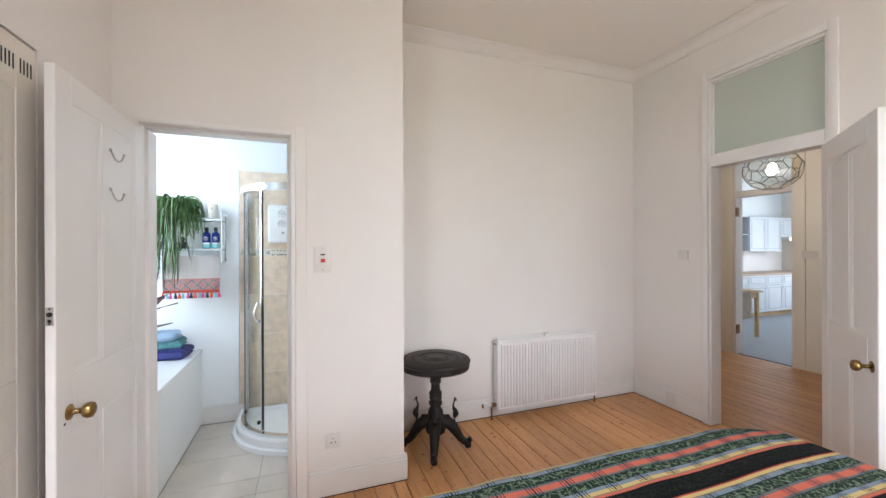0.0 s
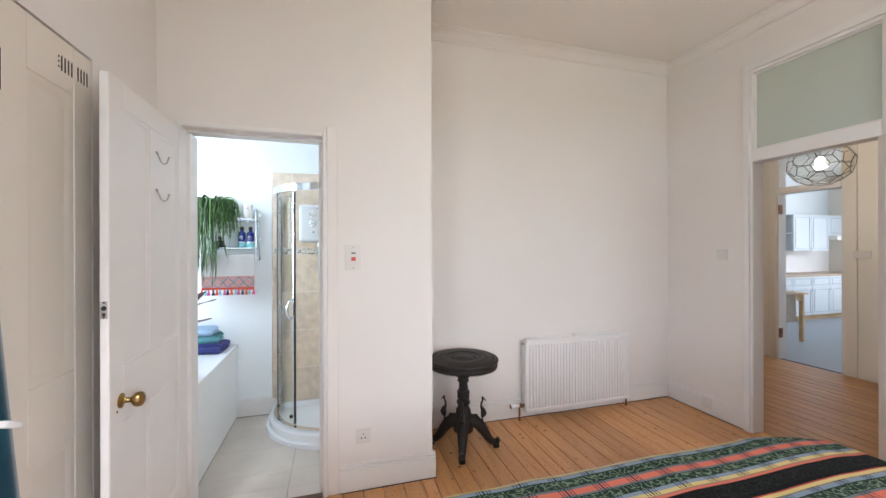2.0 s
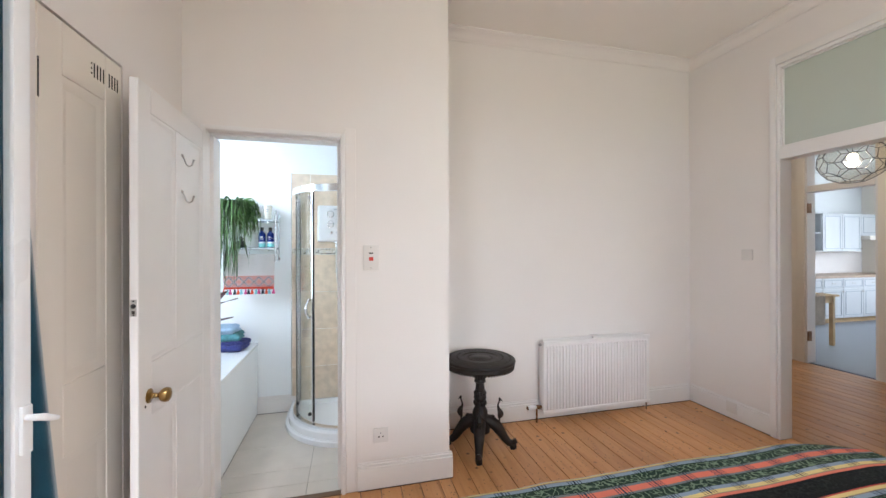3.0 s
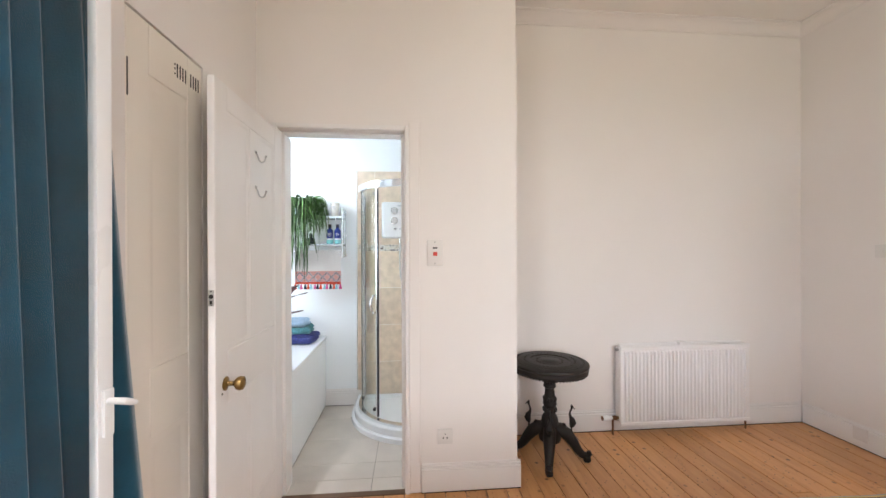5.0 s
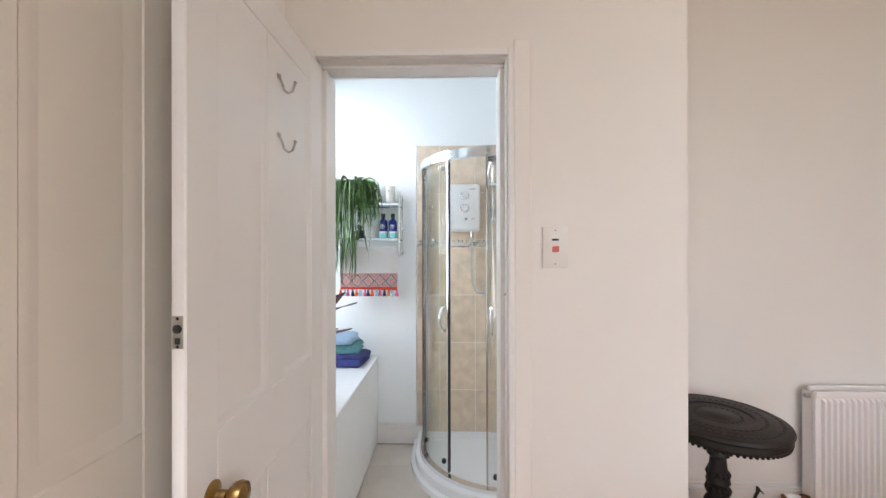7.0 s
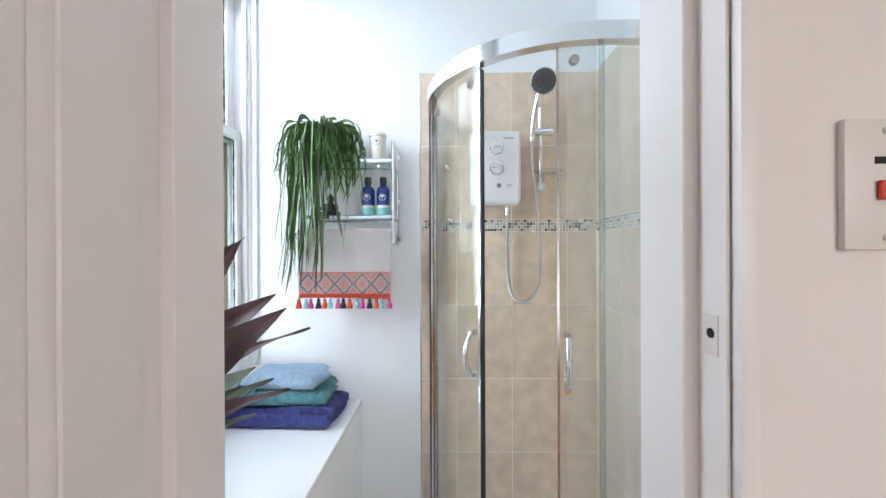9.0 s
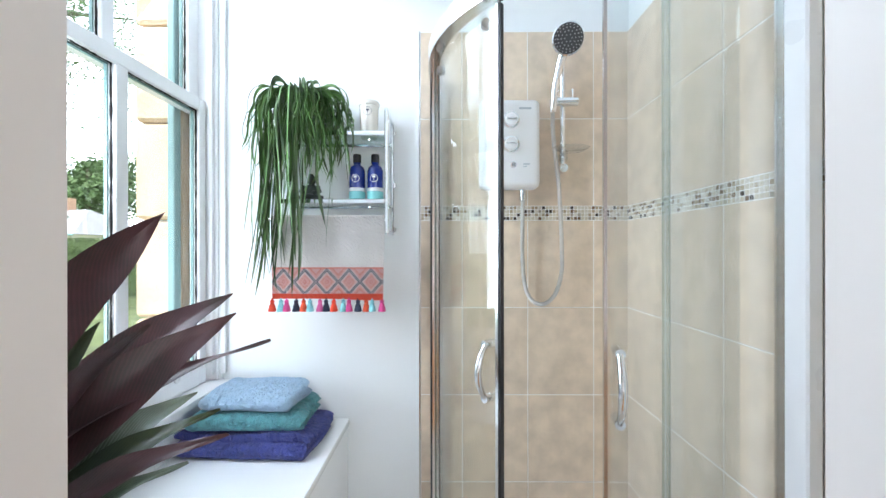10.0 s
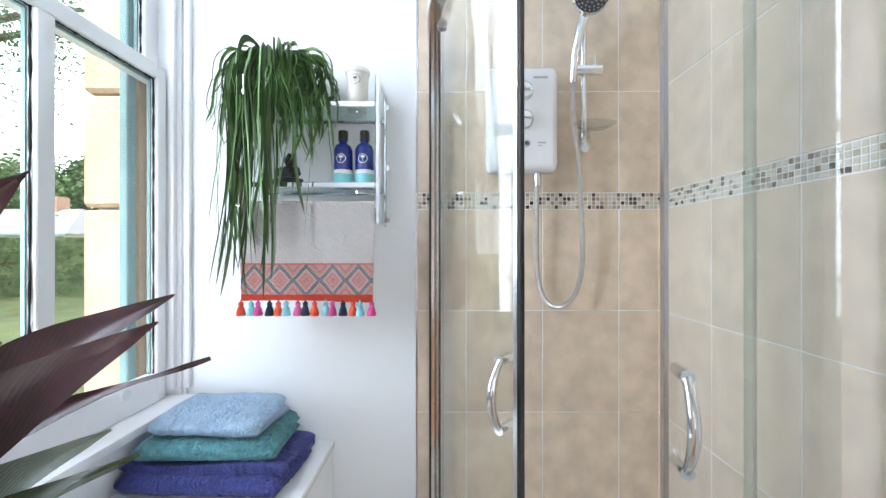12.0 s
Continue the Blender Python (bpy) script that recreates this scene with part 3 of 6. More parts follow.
# ---- doors ----
HOOK = surface('tarnished_chrome', (0.52, 0.51, 0.50), 0.28, metal=1.0, var=0.2, scale=30)


def panel_door(name, label, at, turn, w, h, t, mat, upper, lower, muntin=True, stile=0.10, bead=0.018, recess=0.008):
    """A four-panel door: local x along its width from the hinge, y through it."""
    d = thing(name, label, "door", at, turn=turn)
    y0, y1 = -t / 2, t / 2
    part("stile", box(B(), 0, stile, y0, y1, 0, h, 0.003), mat, d, local=True)
    part("stile", box(B(), w - stile, w, y0, y1, 0, h, 0.003), mat, d, local=True)
    x0, x1 = stile + 0.0002, w - stile - 0.0002
    for z0, z1 in ((0, lower[0]), (lower[1], upper[0]), (upper[1], h)):
        part("rail", box(B(), x0, x1, y0, y1, z0, z1, 0.003), mat, d, local=True)
    spans = [(x0, x1)]
    if muntin:
        c = (x0 + x1) / 2
        for z0, z1 in (lower, upper):
            part("muntin", box(B(), c - 0.05, c + 0.05, y0, y1, z0 + 0.0002, z1 - 0.0002, 0.003), mat, d, local=True)
        spans = [(x0, c - 0.0502), (c + 0.0502, x1)]
    for a, b in spans:
        for z0, z1 in (lower, upper):
            z0, z1 = z0 + 0.0002, z1 - 0.0002
            pn = part("panel", box(B(), a, b, y0 + recess, y1 - recess, z0, z1), mat, d, local=True)
            for s in (-1, 1):
                face = y0 + recess if s < 0 else y1 - recess
                # sloped bead running round the panel
                bm, loops = B(), []
                for inset, lift in ((0.0, recess * 0.78), (0.004, recess * 0.78), (bead * 0.6, recess * 0.35), (bead, 0.0006)):
                    yy = face + s * lift
                    loops.append([bm.verts.new(q) for q in ((a + inset, yy, z0 + inset), (b - inset, yy, z0 + inset), (b - inset, yy, z1 - inset), (a + inset, yy, z1 - inset))])
                for la, lb in zip(loops, loops[1:]):
                    for k in range(4):
                        bm.faces.new((la[k], la[(k + 1) % 4], lb[(k + 1) % 4], lb[k]))
                part("moulding", bm, mat, pn, local=True)
    return d


def knob_set(d, x, z, t, sides=(-1, 1)):
    for s in sides:
        k = part("door_knob", lathe(B(), [(0.027, 0), (0.027, 0.003), (0.020, 0.006), (0.010, 0.010), (0.009, 0.030), (0.014, 0.036), (0.024, 0.044), (0.0275, 0.055), (0.025, 0.066), (0.014, 0.072), (0.0, 0.073)] if s > 0 else [(0.0, -0.073), (0.014, -0.072), (0.025, -0.066), (0.0275, -0.055), (0.024, -0.044), (0.014, -0.036), (0.009, -0.030), (0.010, -0.010), (0.020, -0.006), (0.027, -0.003), (0.027, 0)], (x, s * t / 2, z), 28, "y"), BRASS, d, "aged brass door knob", local=True)


bd = panel_door("bathroom_door", "white painted four-panel bathroom door standing open", (-0.5405, 2.212, 0.012), -90, 0.716, 2.041, 0.028, GLOSS, (0.99, 1.94), (0.22, 0.79), stile=0.095, recess=0.010)
knob_set(bd, 0.64, 0.866, 0.028, (1,))
part("keyhole", lathe(B(), [(0.0045, 0), (0.0045, 0.0015)], (0.668, 0.014, 0.835), 12, "y"), DARKHOLE, bd, local=True)
lp = part("latch_plate", box(B(), 0.7160, 0.7175, -0.010, 0.010, 1.180, 1.240, 0.0005), STEEL, bd, "worn metal ball-catch plate", local=True)
part("latch", lathe(B(), [(0.008, 0.0), (0.008, 0.002), (0.006, 0.005), (0, 0.006)], (0.7175, 0, 1.216), 16, "x"), DARKHOLE, lp, local=True)
part("latch_slot", box(B(), 0.7176, 0.7184, -0.0045, 0.0045, 1.188, 1.200), DARKHOLE, lp, local=True)
for z in (1.184, 1.235):
    part("screw", lathe(B(), [(0.003, 0), (0.003, 0.0008)], (0.7175, 0, z), 10, "x"), DARKHOLE, lp, local=True)
for z in (1.82, 1.655):
    hk = part("coat_hook", lathe(B(), [(0.010, 0), (0.010, 0.002), (0.004, 0.006), (0.004, 0.010)], (0.345, 0.011, z + 0.028), 14, "y"), HOOK, bd, "small chrome double hook", local=True)
    part("prong", tube(B(), [(0.345 + dx, 0.011 + dy, z + dz) for dx, dy, dz in ((0, 0.004, 0.028), (0, 0.013, 0.010), (0, 0.020, -0.012), (0, 0.032, -0.022), (0, 0.044, -0.016), (0, 0.050, 0.002), (0, 0.052, 0.010))], [0.0034] * 6 + [0.0055], 8), HOOK, hk, local=True)

hd = panel_door("hall_door", "white painted four-panel hall door standing open", (3.318, 1.318, 0.012), 219, 0.76, 2.07, 0.040, GLOSS, (0.99, 1.94), (0.22, 0.82), stile=0.11, bead=0.022, recess=0.013)
knob_set(hd, 0.70, 0.86, 0.040)

cd = panel_door("cupboard_door", "cream painted wall cupboard door with vent slots", (-0.672, 1.658, 0.01), -90, 0.416, 2.135, 0.032, DOORCREAM, (1.0, 1.965), (0.25, 0.77), muntin=False, stile=0.10, bead=0.034, recess=0.012)
for k in range(9):
    y = 1.492 + k * 0.017
    if k == 4:
        continue
    part("vent_slot", box(B(), -0.6565, -0.6545, y, y + 0.005, 2.035, 2.085), DARKHOLE, cd)
for k in range(3):
    part("vent_slot", box(B(), -0.6565, -0.6545, 1.478, 1.4825, 2.042 + k * 0.017, 2.048 + k * 0.017), DARKHOLE, cd)
part("gap", box(B(), -0.6565, -0.6545, 1.2445, 1.2485, 1.872, 1.988), DARKHOLE, cd)


# ---- bedroom things ----
def bedspread_material():
    m, nt, b = nodes_of("woven_bedspread")
    tc = nt.nodes.new("ShaderNodeTexCoord")
    sp = nt.nodes.new("ShaderNodeSeparateXYZ")
    nt.links.new(tc.outputs["Object"], sp.inputs["Vector"])
    # distance from the foot edge, repeated each 0.32 m
    md = nt.nodes.new("ShaderNodeMath")
    md.operation = "MULTIPLY"
    md.inputs[1].default_value = -1 / 0.32
    nt.links.new(sp.outputs["Y"], md.inputs[0])
    fr = nt.nodes.new("ShaderNodeMath")
    fr.operation = "FRACT"
    nt.links.new(md.outputs[0], fr.inputs[0])
    green, black, blue = (0.018, 0.036, 0.026), (0.006, 0.007, 0.008), (0.22, 0.28, 0.35)
    yellow, coral, grey = (0.60, 0.47, 0.20), (0.60, 0.16, 0.105), (0.15, 0.17, 0.175)
    bands = [(0.0, black), (0.03, (0.36, 0.06, 0.045)), (0.05, yellow), (0.10, (0.25, 0.19, 0.13)), (0.115, blue), (0.175, green), (0.32, grey), (0.355, coral), (0.445, grey), (0.475, green), (0.60, blue), (0.655, yellow), (0.71, (0.25, 0.19, 0.13)), (0.725, coral), (0.765, black)]
    r = ramp(nt, fr.outputs[0], bands)
    r.color_ramp.interpolation = "CONSTANT"
    # meandering thread woven into the green bands, faint in the black one
    mask = ramp(nt, fr.outputs[0], [(0.0, (0.0, 0.0, 0.0)), (0.19, (1, 1, 1)), (0.31, (0, 0, 0)), (0.485, (1, 1, 1)), (0.59, (0, 0, 0)), (0.80, (0.07, 0.07, 0.07)), (0.97, (0, 0, 0))])
    mask.color_ramp.interpolation = "CONSTANT"
    wv = add(nt, "ShaderNodeTexNoise", Scale=46.0, Detail=0.2, Distortion=0.4)
    nt.links.new(tc.outputs["Object"], wv.inputs["Vector"])
    thr = ramp(nt, wv.outputs["Fac"], [(0.43, (0, 0, 0)), (0.45, (1, 1, 1)), (0.545, (1, 1, 1)), (0.565, (0, 0, 0))])
    mk = nt.nodes.new("ShaderNodeMath")
    mk.operation = "MULTIPLY"
    nt.links.new(thr.outputs["Color"], mk.inputs[0])
    nt.links.new(mask.outputs["Color"], mk.inputs[1])
    mx = nt.nodes.new("ShaderNodeMix")
    mx.data_type = "RGBA"
    mx.inputs["B"].default_value = (0.15, 0.21, 0.14, 1)
    nt.links.new(mk.outputs[0], mx.inputs["Factor"])
    nt.links.new(r.outputs["Color"], mx.inputs["A"])
    # pale blue selvedge along the foot
    edge = nt.nodes.new("ShaderNodeMath")
    edge.operation = "GREATER_THAN"
    edge.inputs[1].default_value = -0.024
    nt.links.new(sp.outputs["Y"], edge.inputs[0])
    mxe = nt.nodes.new("ShaderNodeMix")
    mxe.data_type = "RGBA"
    mxe.inputs["B"].default_value = (0.33, 0.38, 0.42, 1)
    nt.links.new(edge.outputs[0], mxe.inputs["Factor"])
    nt.links.new(mx.outputs["Result"], mxe.inputs["A"])
    mx = mxe
    # dashes across the coral band
    ck = nt.nodes.new("ShaderNodeMath")
    ck.operation = "PINGPONG"
    ck.inputs[1].default_value = 0.072
    nt.links.new(sp.outputs["X"], ck.inputs[0])
    dash = ramp(nt, ck.outputs[0], [(0.0, (1, 1, 1)), (0.002, (0, 0, 0)), (0.009, (1, 1, 1)), (0.013, (0, 0, 0)), (0.020, (1, 1, 1)), (0.024, (0, 0, 0))])
    dash.color_ramp.interpolation = "CONSTANT"
    dm = ramp(nt, fr.outputs[0], [(0.0, (0.0, 0.0, 0.0)), (0.10, (1, 1, 1)), (0.175, (0, 0, 0)), (0.31, (1, 1, 1)), (0.48, (0, 0, 0)), (0.59, (1, 1, 1)), (0.70, (0, 0, 0))])
    dm.color_ramp.interpolation = "CONSTANT"
    dk = nt.nodes.new("ShaderNodeMath")
    dk.operation = "MULTIPLY"
    nt.links.new(dash.outputs["Color"], dk.inputs[0])
    nt.links.new(dm.outputs["Color"], dk.inputs[1])
    m2 = nt.nodes.new("ShaderNodeMix")
    m2.data_type = "RGBA"
    m2.inputs["B"].default_value = (0.03, 0.04, 0.06, 1)
    nt.links.new(dk.outputs[0], m2.inputs["Factor"])
    nt.links.new(mx.outputs["Result"], m2.inputs["A"])
    nt.links.new(m2.outputs["Result"], b.inputs["Base Color"])
    b.inputs["Roughness"].default_value = 0.9
    b.inputs["Specular IOR Level"].default_value = 0.15
    n = add(nt, "ShaderNodeTexNoise", Scale=350.0)
    nt.links.new(tc.outputs["Object"], n.inputs["Vector"])
    bp = add(nt, "ShaderNodeBump", Strength=0.5, Distance=0.003)
    nt.links.new(n.outputs["Fac"], bp.inputs["Height"])
    nt.links.new(bp.outputs["Normal"], b.inputs["Normal"])
    return m


bed = thing("bed", "double bed standing on the boards under a woven spread", "bed", (1.45, 0.1, 0))
part("mattress", box(B(), 0.56, 2.46, -0.95, 1.15, 0.26, 0.52, 0.05, 3), surface("mattress_ticking", (0.7, 0.68, 0.64), 0.9), bed)
part("bed_base", box(B(), 0.58, 2.44, -0.93, 1.13, 0.08, 0.258, 0.01), surface("bed_base_cloth", (0.12, 0.12, 0.13), 0.9), bed)
for x in (0.64, 2.38):
    for y in (-0.87, 1.07):
        part("leg", lathe(B(), [(0.025, 0), (0.03, 0.079)], (x, y, 0), 14), EBONY, bed)


def spread(u, v):
    # arc length over the top and down the sides
    def fold(s, lo, hi, r=0.07):
        if lo + r <= s <= hi - r:
            return s, 0.0
        e = (lo + r - s) if s < lo + r else (s - hi + r)
        a = min(e / r, math.pi / 2)
        drop = r * (1 - math.cos(a)) + max(0, e - r * math.pi / 2)
        out = r * math.sin(a)
        return ((lo + r - out) if s < lo + r else (hi - r + out)), drop
    sx, sy = 0.56 - 0.25 + u * (1.92 + 0.50), -0.96 - 0.1 + v * (2.17 + 0.32)
    x, dx = fold(sx, 0.52, 2.50, 0.10)
    y, dy = fold(sy, -0.97, 1.215, 0.05)
    n = noise.noise(Vector((sx * 2.2, sy * 2.2, 0))) * 0.012 + noise.noise(Vector((sx * 7, sy * 5, 3))) * 0.004
    round_off = max(0.0, (x - 1.9) / 0.6) ** 2 * max(0.0, min(1.0, (y - 0.4) / 0.7))
    y -= 0.13 * round_off
    return Vector((x - 1.45, y - 1.205, 0.562 - 0.022 * round_off - max(dx, dy) - 0.3 * min(dx, dy) + n))


sp_ob = solo("bedspread", grid(B(), spread, 110, 120), bedspread_material(), "dark green woven bedspread with coral, yellow and black stripes", "bedspread")
sp_ob.location = (1.45, 1.205, 0)

# radiator
rad = thing("radiator", "white steel panel radiator hung low on the wall", "radiator", (2.26, 2.73, 0.08))
X0, X1, Z0, Z1 = 1.752, 2.79, 0.075, 0.668
part("panel", box(B(), X0, X1, 2.722, 2.734, Z0, Z1, 0.003), ENAMEL, rad)
NF = 34
for k in range(NF):
    c = X0 + 0.025 + (X1 - X0 - 0.05) * (k + 0.5) / NF
    w = (X1 - X0 - 0.05) / NF * 0.36
    bm, vs = B(), []
    for z, dz in ((Z0 + 0.03, 0.012), (Z1 - 0.035, -0.012)):
        vs.append([bm.verts.new(p) for p in ((c - w, 2.7218, z), (c - w * 0.55, 2.7075, z + dz), (c + w * 0.55, 2.7075, z + dz), (c + w, 2.7218, z))])
    for i in range(3):
        bm.faces.new((vs[0][i], vs[0][i + 1], vs[1][i + 1], vs[1][i]))
    bm.faces.new(vs[0][::-1])
    bm.faces.new(vs[1])
    part("flute", bm, ENAMEL, rad)
for x0, x1 in ((X0 - 0.002, X0 + 0.004), (X1 - 0.004, X1 + 0.002)):
    part("side_cover", box(B(), x0, x1, 2.7345, 2.79, Z0 + 0.02, Z1 - 0.01, 0.002), ENAMEL, rad)
part("top_rim", box(B(), X0, X1, 2.7155, 2.7215, Z1 - 0.03, Z1, 0.003), ENAMEL, rad)
part("bottom_rim", box(B(), X0, X1, 2.7155, 2.7215, Z0, Z0 + 0.025, 0.003), ENAMEL, rad)
part("back_panel", box(B(), X0 + 0.02, X1 - 0.02, 2.775, 2.785, Z0, Z1 + 0.01, 0.003), ENAMEL, rad)
for z in (Z0 + 0.04, Z1 - 0.03):
    part("bleed_plug", lathe(B(), [(0.011, -0.02), (0.011, 0)], (X0 - 0.002, 2.752, z), 12, "x"), STEEL, rad)
part("bracket", box(B(), 2.24, 2.30, 2.75, 2.798, Z1 - 0.02, Z1 + 0.016, 0.002), ENAMEL, rad)
valve = part("valve", tube(B(), [(X0 + 0.005, 2.752, 0.125), (X0 - 0.05, 2.752, 0.125)], 0.011, 12), BRASS, rad, "brass radiator valve")
part("valve_head", lathe(B(), [(0.012, -0.075), (0.018, -0.07), (0.019, -0.03), (0.014, -0.02), (0.013, 0)], (X0 - 0.05, 2.752, 0.125), 16, "x"), PVC, valve, "white valve cap")
part("valve_end", lathe(B(), [(0.0, -0.081), (0.015, -0.080), (0.0165, -0.0755)], (X0 - 0.05, 2.752, 0.125), 16, "x"), COPPER, valve, "dark valve end")
part("valve_collar", lathe(B(), [(0.0155, -0.012), (0.017, -0.006), (0.017, 0.010), (0.0135, 0.016)], (X0 - 0.03, 2.752, 0.125), 14, "x"), COPPER, valve, "tarnished collar")
part("pipe", tube(B(), [(X0 - 0.045, 2.752, 0.12), (X0 - 0.045, 2.752, 0.0)], 0.0075, 10), COPPER, rad, "tarnished copper pipe")
part("pipe", tube(B(), [(X1 - 0.01, 2.752, 0.10), (X1 - 0.01, 2.752, 0.0)], 0.0075, 10), COPPER, rad, "tarnished copper pipe")

# carved side table
TX, TY = 1.125, 2.50
tab = thing("side_table", "round black carved wooden pedestal table", "table", (TX, TY, 0))
top = part("tabletop", lathe(B(), [(0.0, 0.652), (0.045, 0.652), (0.05, 0.649), (0.125, 0.649), (0.13, 0.654), (0.205, 0.654), (0.212, 0.650), (0.235, 0.650), (0.250, 0.643), (0.254, 0.632), (0.246, 0.622), (0.248, 0.600), (0.240, 0.588), (0.200, 0.586), (0.0, 0.586)][::-1], (TX, TY, 0), 64), EBONY, tab)
for k in range(72):
    a = 2 * math.pi * k / 72
    part("carved_tooth", lathe(B(), [(0.002, -0.007), (0.006, -0.004), (0.007, 0.004), (0.006, 0.010)], (TX + 0.238 * math.cos(a), TY + 0.238 * math.sin(a), 0.587), 8), EBONY, top)
part("pedestal", lathe(B(), [(0.055, 0.586), (0.05, 0.57), (0.034, 0.555), (0.032, 0.50), (0.040, 0.49), (0.042, 0.475), (0.030, 0.465), (0.034, 0.42), (0.046, 0.36), (0.038, 0.345), (0.036, 0.30), (0.052, 0.27), (0.060, 0.22), (0.075, 0.17), (0.070, 0.12), (0.03, 0.09)][::-1], (TX, TY, 0), 28), EBONY, tab)
for k in range(4):
    a = radians(-112 + 90 * k)
    c, s = math.cos(a), math.sin(a)
    path = [(0.02, 0.20), (0.07, 0.195), (0.115, 0.165), (0.15, 0.12), (0.178, 0.075), (0.205, 0.048), (0.232, 0.044), (0.248, 0.060), (0.243, 0.076)]
    leg = part("leg", tube(B(), [(TX + r * c, TY + r * s, z) for r, z in path], [0.040, 0.043, 0.041, 0.034, 0.028, 0.025, 0.023, 0.019, 0.012], 12), EBONY, tab)
    part("scroll_foot", lathe(B(), [(0.012, -0.020), (0.027, -0.016), (0.029, 0.0), (0.027, 0.016), (0.012, 0.020)], (TX + 0.232 * c, TY + 0.232 * s, 0.0295), 14, "x"), EBONY, leg)
    for q, zq in ((0.09, 0.228), (0.135, 0.178), (0.17, 0.118)):
        part("carved_leaf", lathe(B(), [(0.004, -0.012), (0.014, -0.006), (0.016, 0.002), (0.008, 0.010), (0.0, 0.012)], (TX + q * c, TY + q * s, zq), 9), EBONY, leg)
    # long-necked crane carved on each leg
    r0 = 0.135
    crane = part("carved_crane", tube(B(), [(TX + (r0 + d) * c, TY + (r0 + d) * s, z) for d, z in ((-0.002, 0.215), (0.006, 0.232), (0.012, 0.25), (0.006, 0.272), (-0.004, 0.288), (-0.008, 0.305), (-0.003, 0.325), (0.004, 0.342), (0.006, 0.356), (0.002, 0.366))], [0.006, 0.018, 0.022, 0.017, 0.010, 0.007, 0.006, 0.006, 0.009, 0.004], 10), EBONY, tab)
    for e in (-0.008, 0.008):
        part("crane_leg", tube(B(), [(TX + r0 * c - e * s, TY + r0 * s + e * c, 0.135), (TX + (r0 + 0.004) * c - e * s, TY + (r0 + 0.004) * s + e * c, 0.235)], [0.006, 0.0045], 6), EBONY, crane)
    part("beak", tube(B(), [(TX + (r0 + 0.006) * c, TY + (r0 + 0.006) * s, 0.358), (TX + (r0 + 0.026) * c, TY + (r0 + 0.026) * s, 0.338)], [0.005, 0.0018], 6), EBONY, crane)
for rr_t, nt_t, zt in ((0.218, 60, 0.6505), (0.165, 44, 0.6545), (0.085, 24, 0.6495)):
    bmr = B()
    for k in range(nt_t):
        a = 2 * math.pi * k / nt_t
        lathe(bmr, [(0.007, 0.0), (0.006, 0.0022), (0.0, 0.003)], (TX + rr_t * math.cos(a), TY + rr_t * math.sin(a), zt), 7)
    part("carved_border", bmr, EBONY, top)
for zk, rk_ in ((0.515, 0.044), (0.395, 0.047), (0.325, 0.050)):
    for k in range(12):
        a = 2 * math.pi * k / 12
        part("carved_bud", lathe(B(), [(0.004, -0.016), (0.010, -0.008), (0.011, 0.003), (0.004, 0.014)], (TX + rk_ * 0.78 * math.cos(a), TY + rk_ * 0.78 * math.sin(a), zk), 7), EBONY, tab)


# switches and sockets
def plate(name, label, category, c, w, h, face):
    """A wall plate; face: the way it looks."""
    t = thing(name, label, category, c)
    q = {"-y": (c[0] - w / 2, c[0] + w / 2, c[1] - 0.009, c[1]), "-x": (c[0] - 0.009, c[0], c[1] - w / 2, c[1] + w / 2)}[face]
    part("face_plate", box(B(), *q, c[2] - h / 2, c[2] + h / 2, 0.003, 2), SWITCH, t)
    return t


ps = plate("pull_switch_plate", "white double-height shower isolator with a red rocker", "switch", (0.3365, 2.2105, 1.380), 0.092, 0.150, "-y")
part("neon", box(B(), 0.324, 0.350, 2.2005, 2.2014, 1.403, 1.411), DARKHOLE, ps, "dark neon window")
rk = part("rocker", box(B(), 0.325, 0.350, 2.1965, 2.2014, 1.362, 1.384, 0.002), RED, ps, "red rocker switch")
for z in (1.319, 1.441):
    part("screw", lathe(B(), [(0.004, -0.0012), (0.004, 0)], (0.3365, 2.2014, z), 12, "y"), STEEL, ps)
sk = plate("wall_socket", "white single power socket", "socket", (0.3915, 2.2105, 0.317), 0.088, 0.086, "-y")
for dx, dz in ((0, 0.014), (-0.011, -0.008), (0.011, -0.008)):
    part("pin_slot", box(B(), 0.3915 + dx - (0.002 if dz > 0 else 0.004), 0.3915 + dx + (0.002 if dz > 0 else 0.004), 2.2008, 2.2013, 0.317 + dz - 0.004, 0.317 + dz + 0.004), DARKHOLE, sk)
part("rocker", box(B(), 0.413, 0.425, 2.1985, 2.2014, 0.322, 0.340, 0.001), SWITCH, sk)
hs = plate("light_switch", "white light switch beside the hall doorway", "switch", (3.3335, 2.283, 1.376), 0.088, 0.088, "-x")
part("rocker", box(B(), 3.321, 3.3244, 2.276, 2.290, 1.362, 1.39, 0.001), SWITCH, hs)
hs2 = plate("wall_socket", "white single socket set in the skirting", "socket", (3.3135, 2.40, 0.10), 0.088, 0.088, "-x")
part("rocker", box(B(), 3.301, 3.3044, 2.42, 2.432, 0.10, 0.118, 0.001), SWITCH, hs2)

# curtain
cur = B()


def drape(u, v):
    z = 0.02 + v * 2.78
    y = 0.42 + u * (0.63 + 0.05 * (1 - v))
    amp = (0.036 + 0.010 * (1 - v)) * (1 - 0.8 * u ** 6)
    x = -0.603 + amp * math.sin(u * 46 + 0.6 * math.sin(v * 3) + 0.9 * math.sin(u * 9)) + 0.010 * math.sin(u * 21 + 2 + v) + 0.16 * u ** 2.5 * (1 - v) ** 1.5
    return Vector((x, y, z))


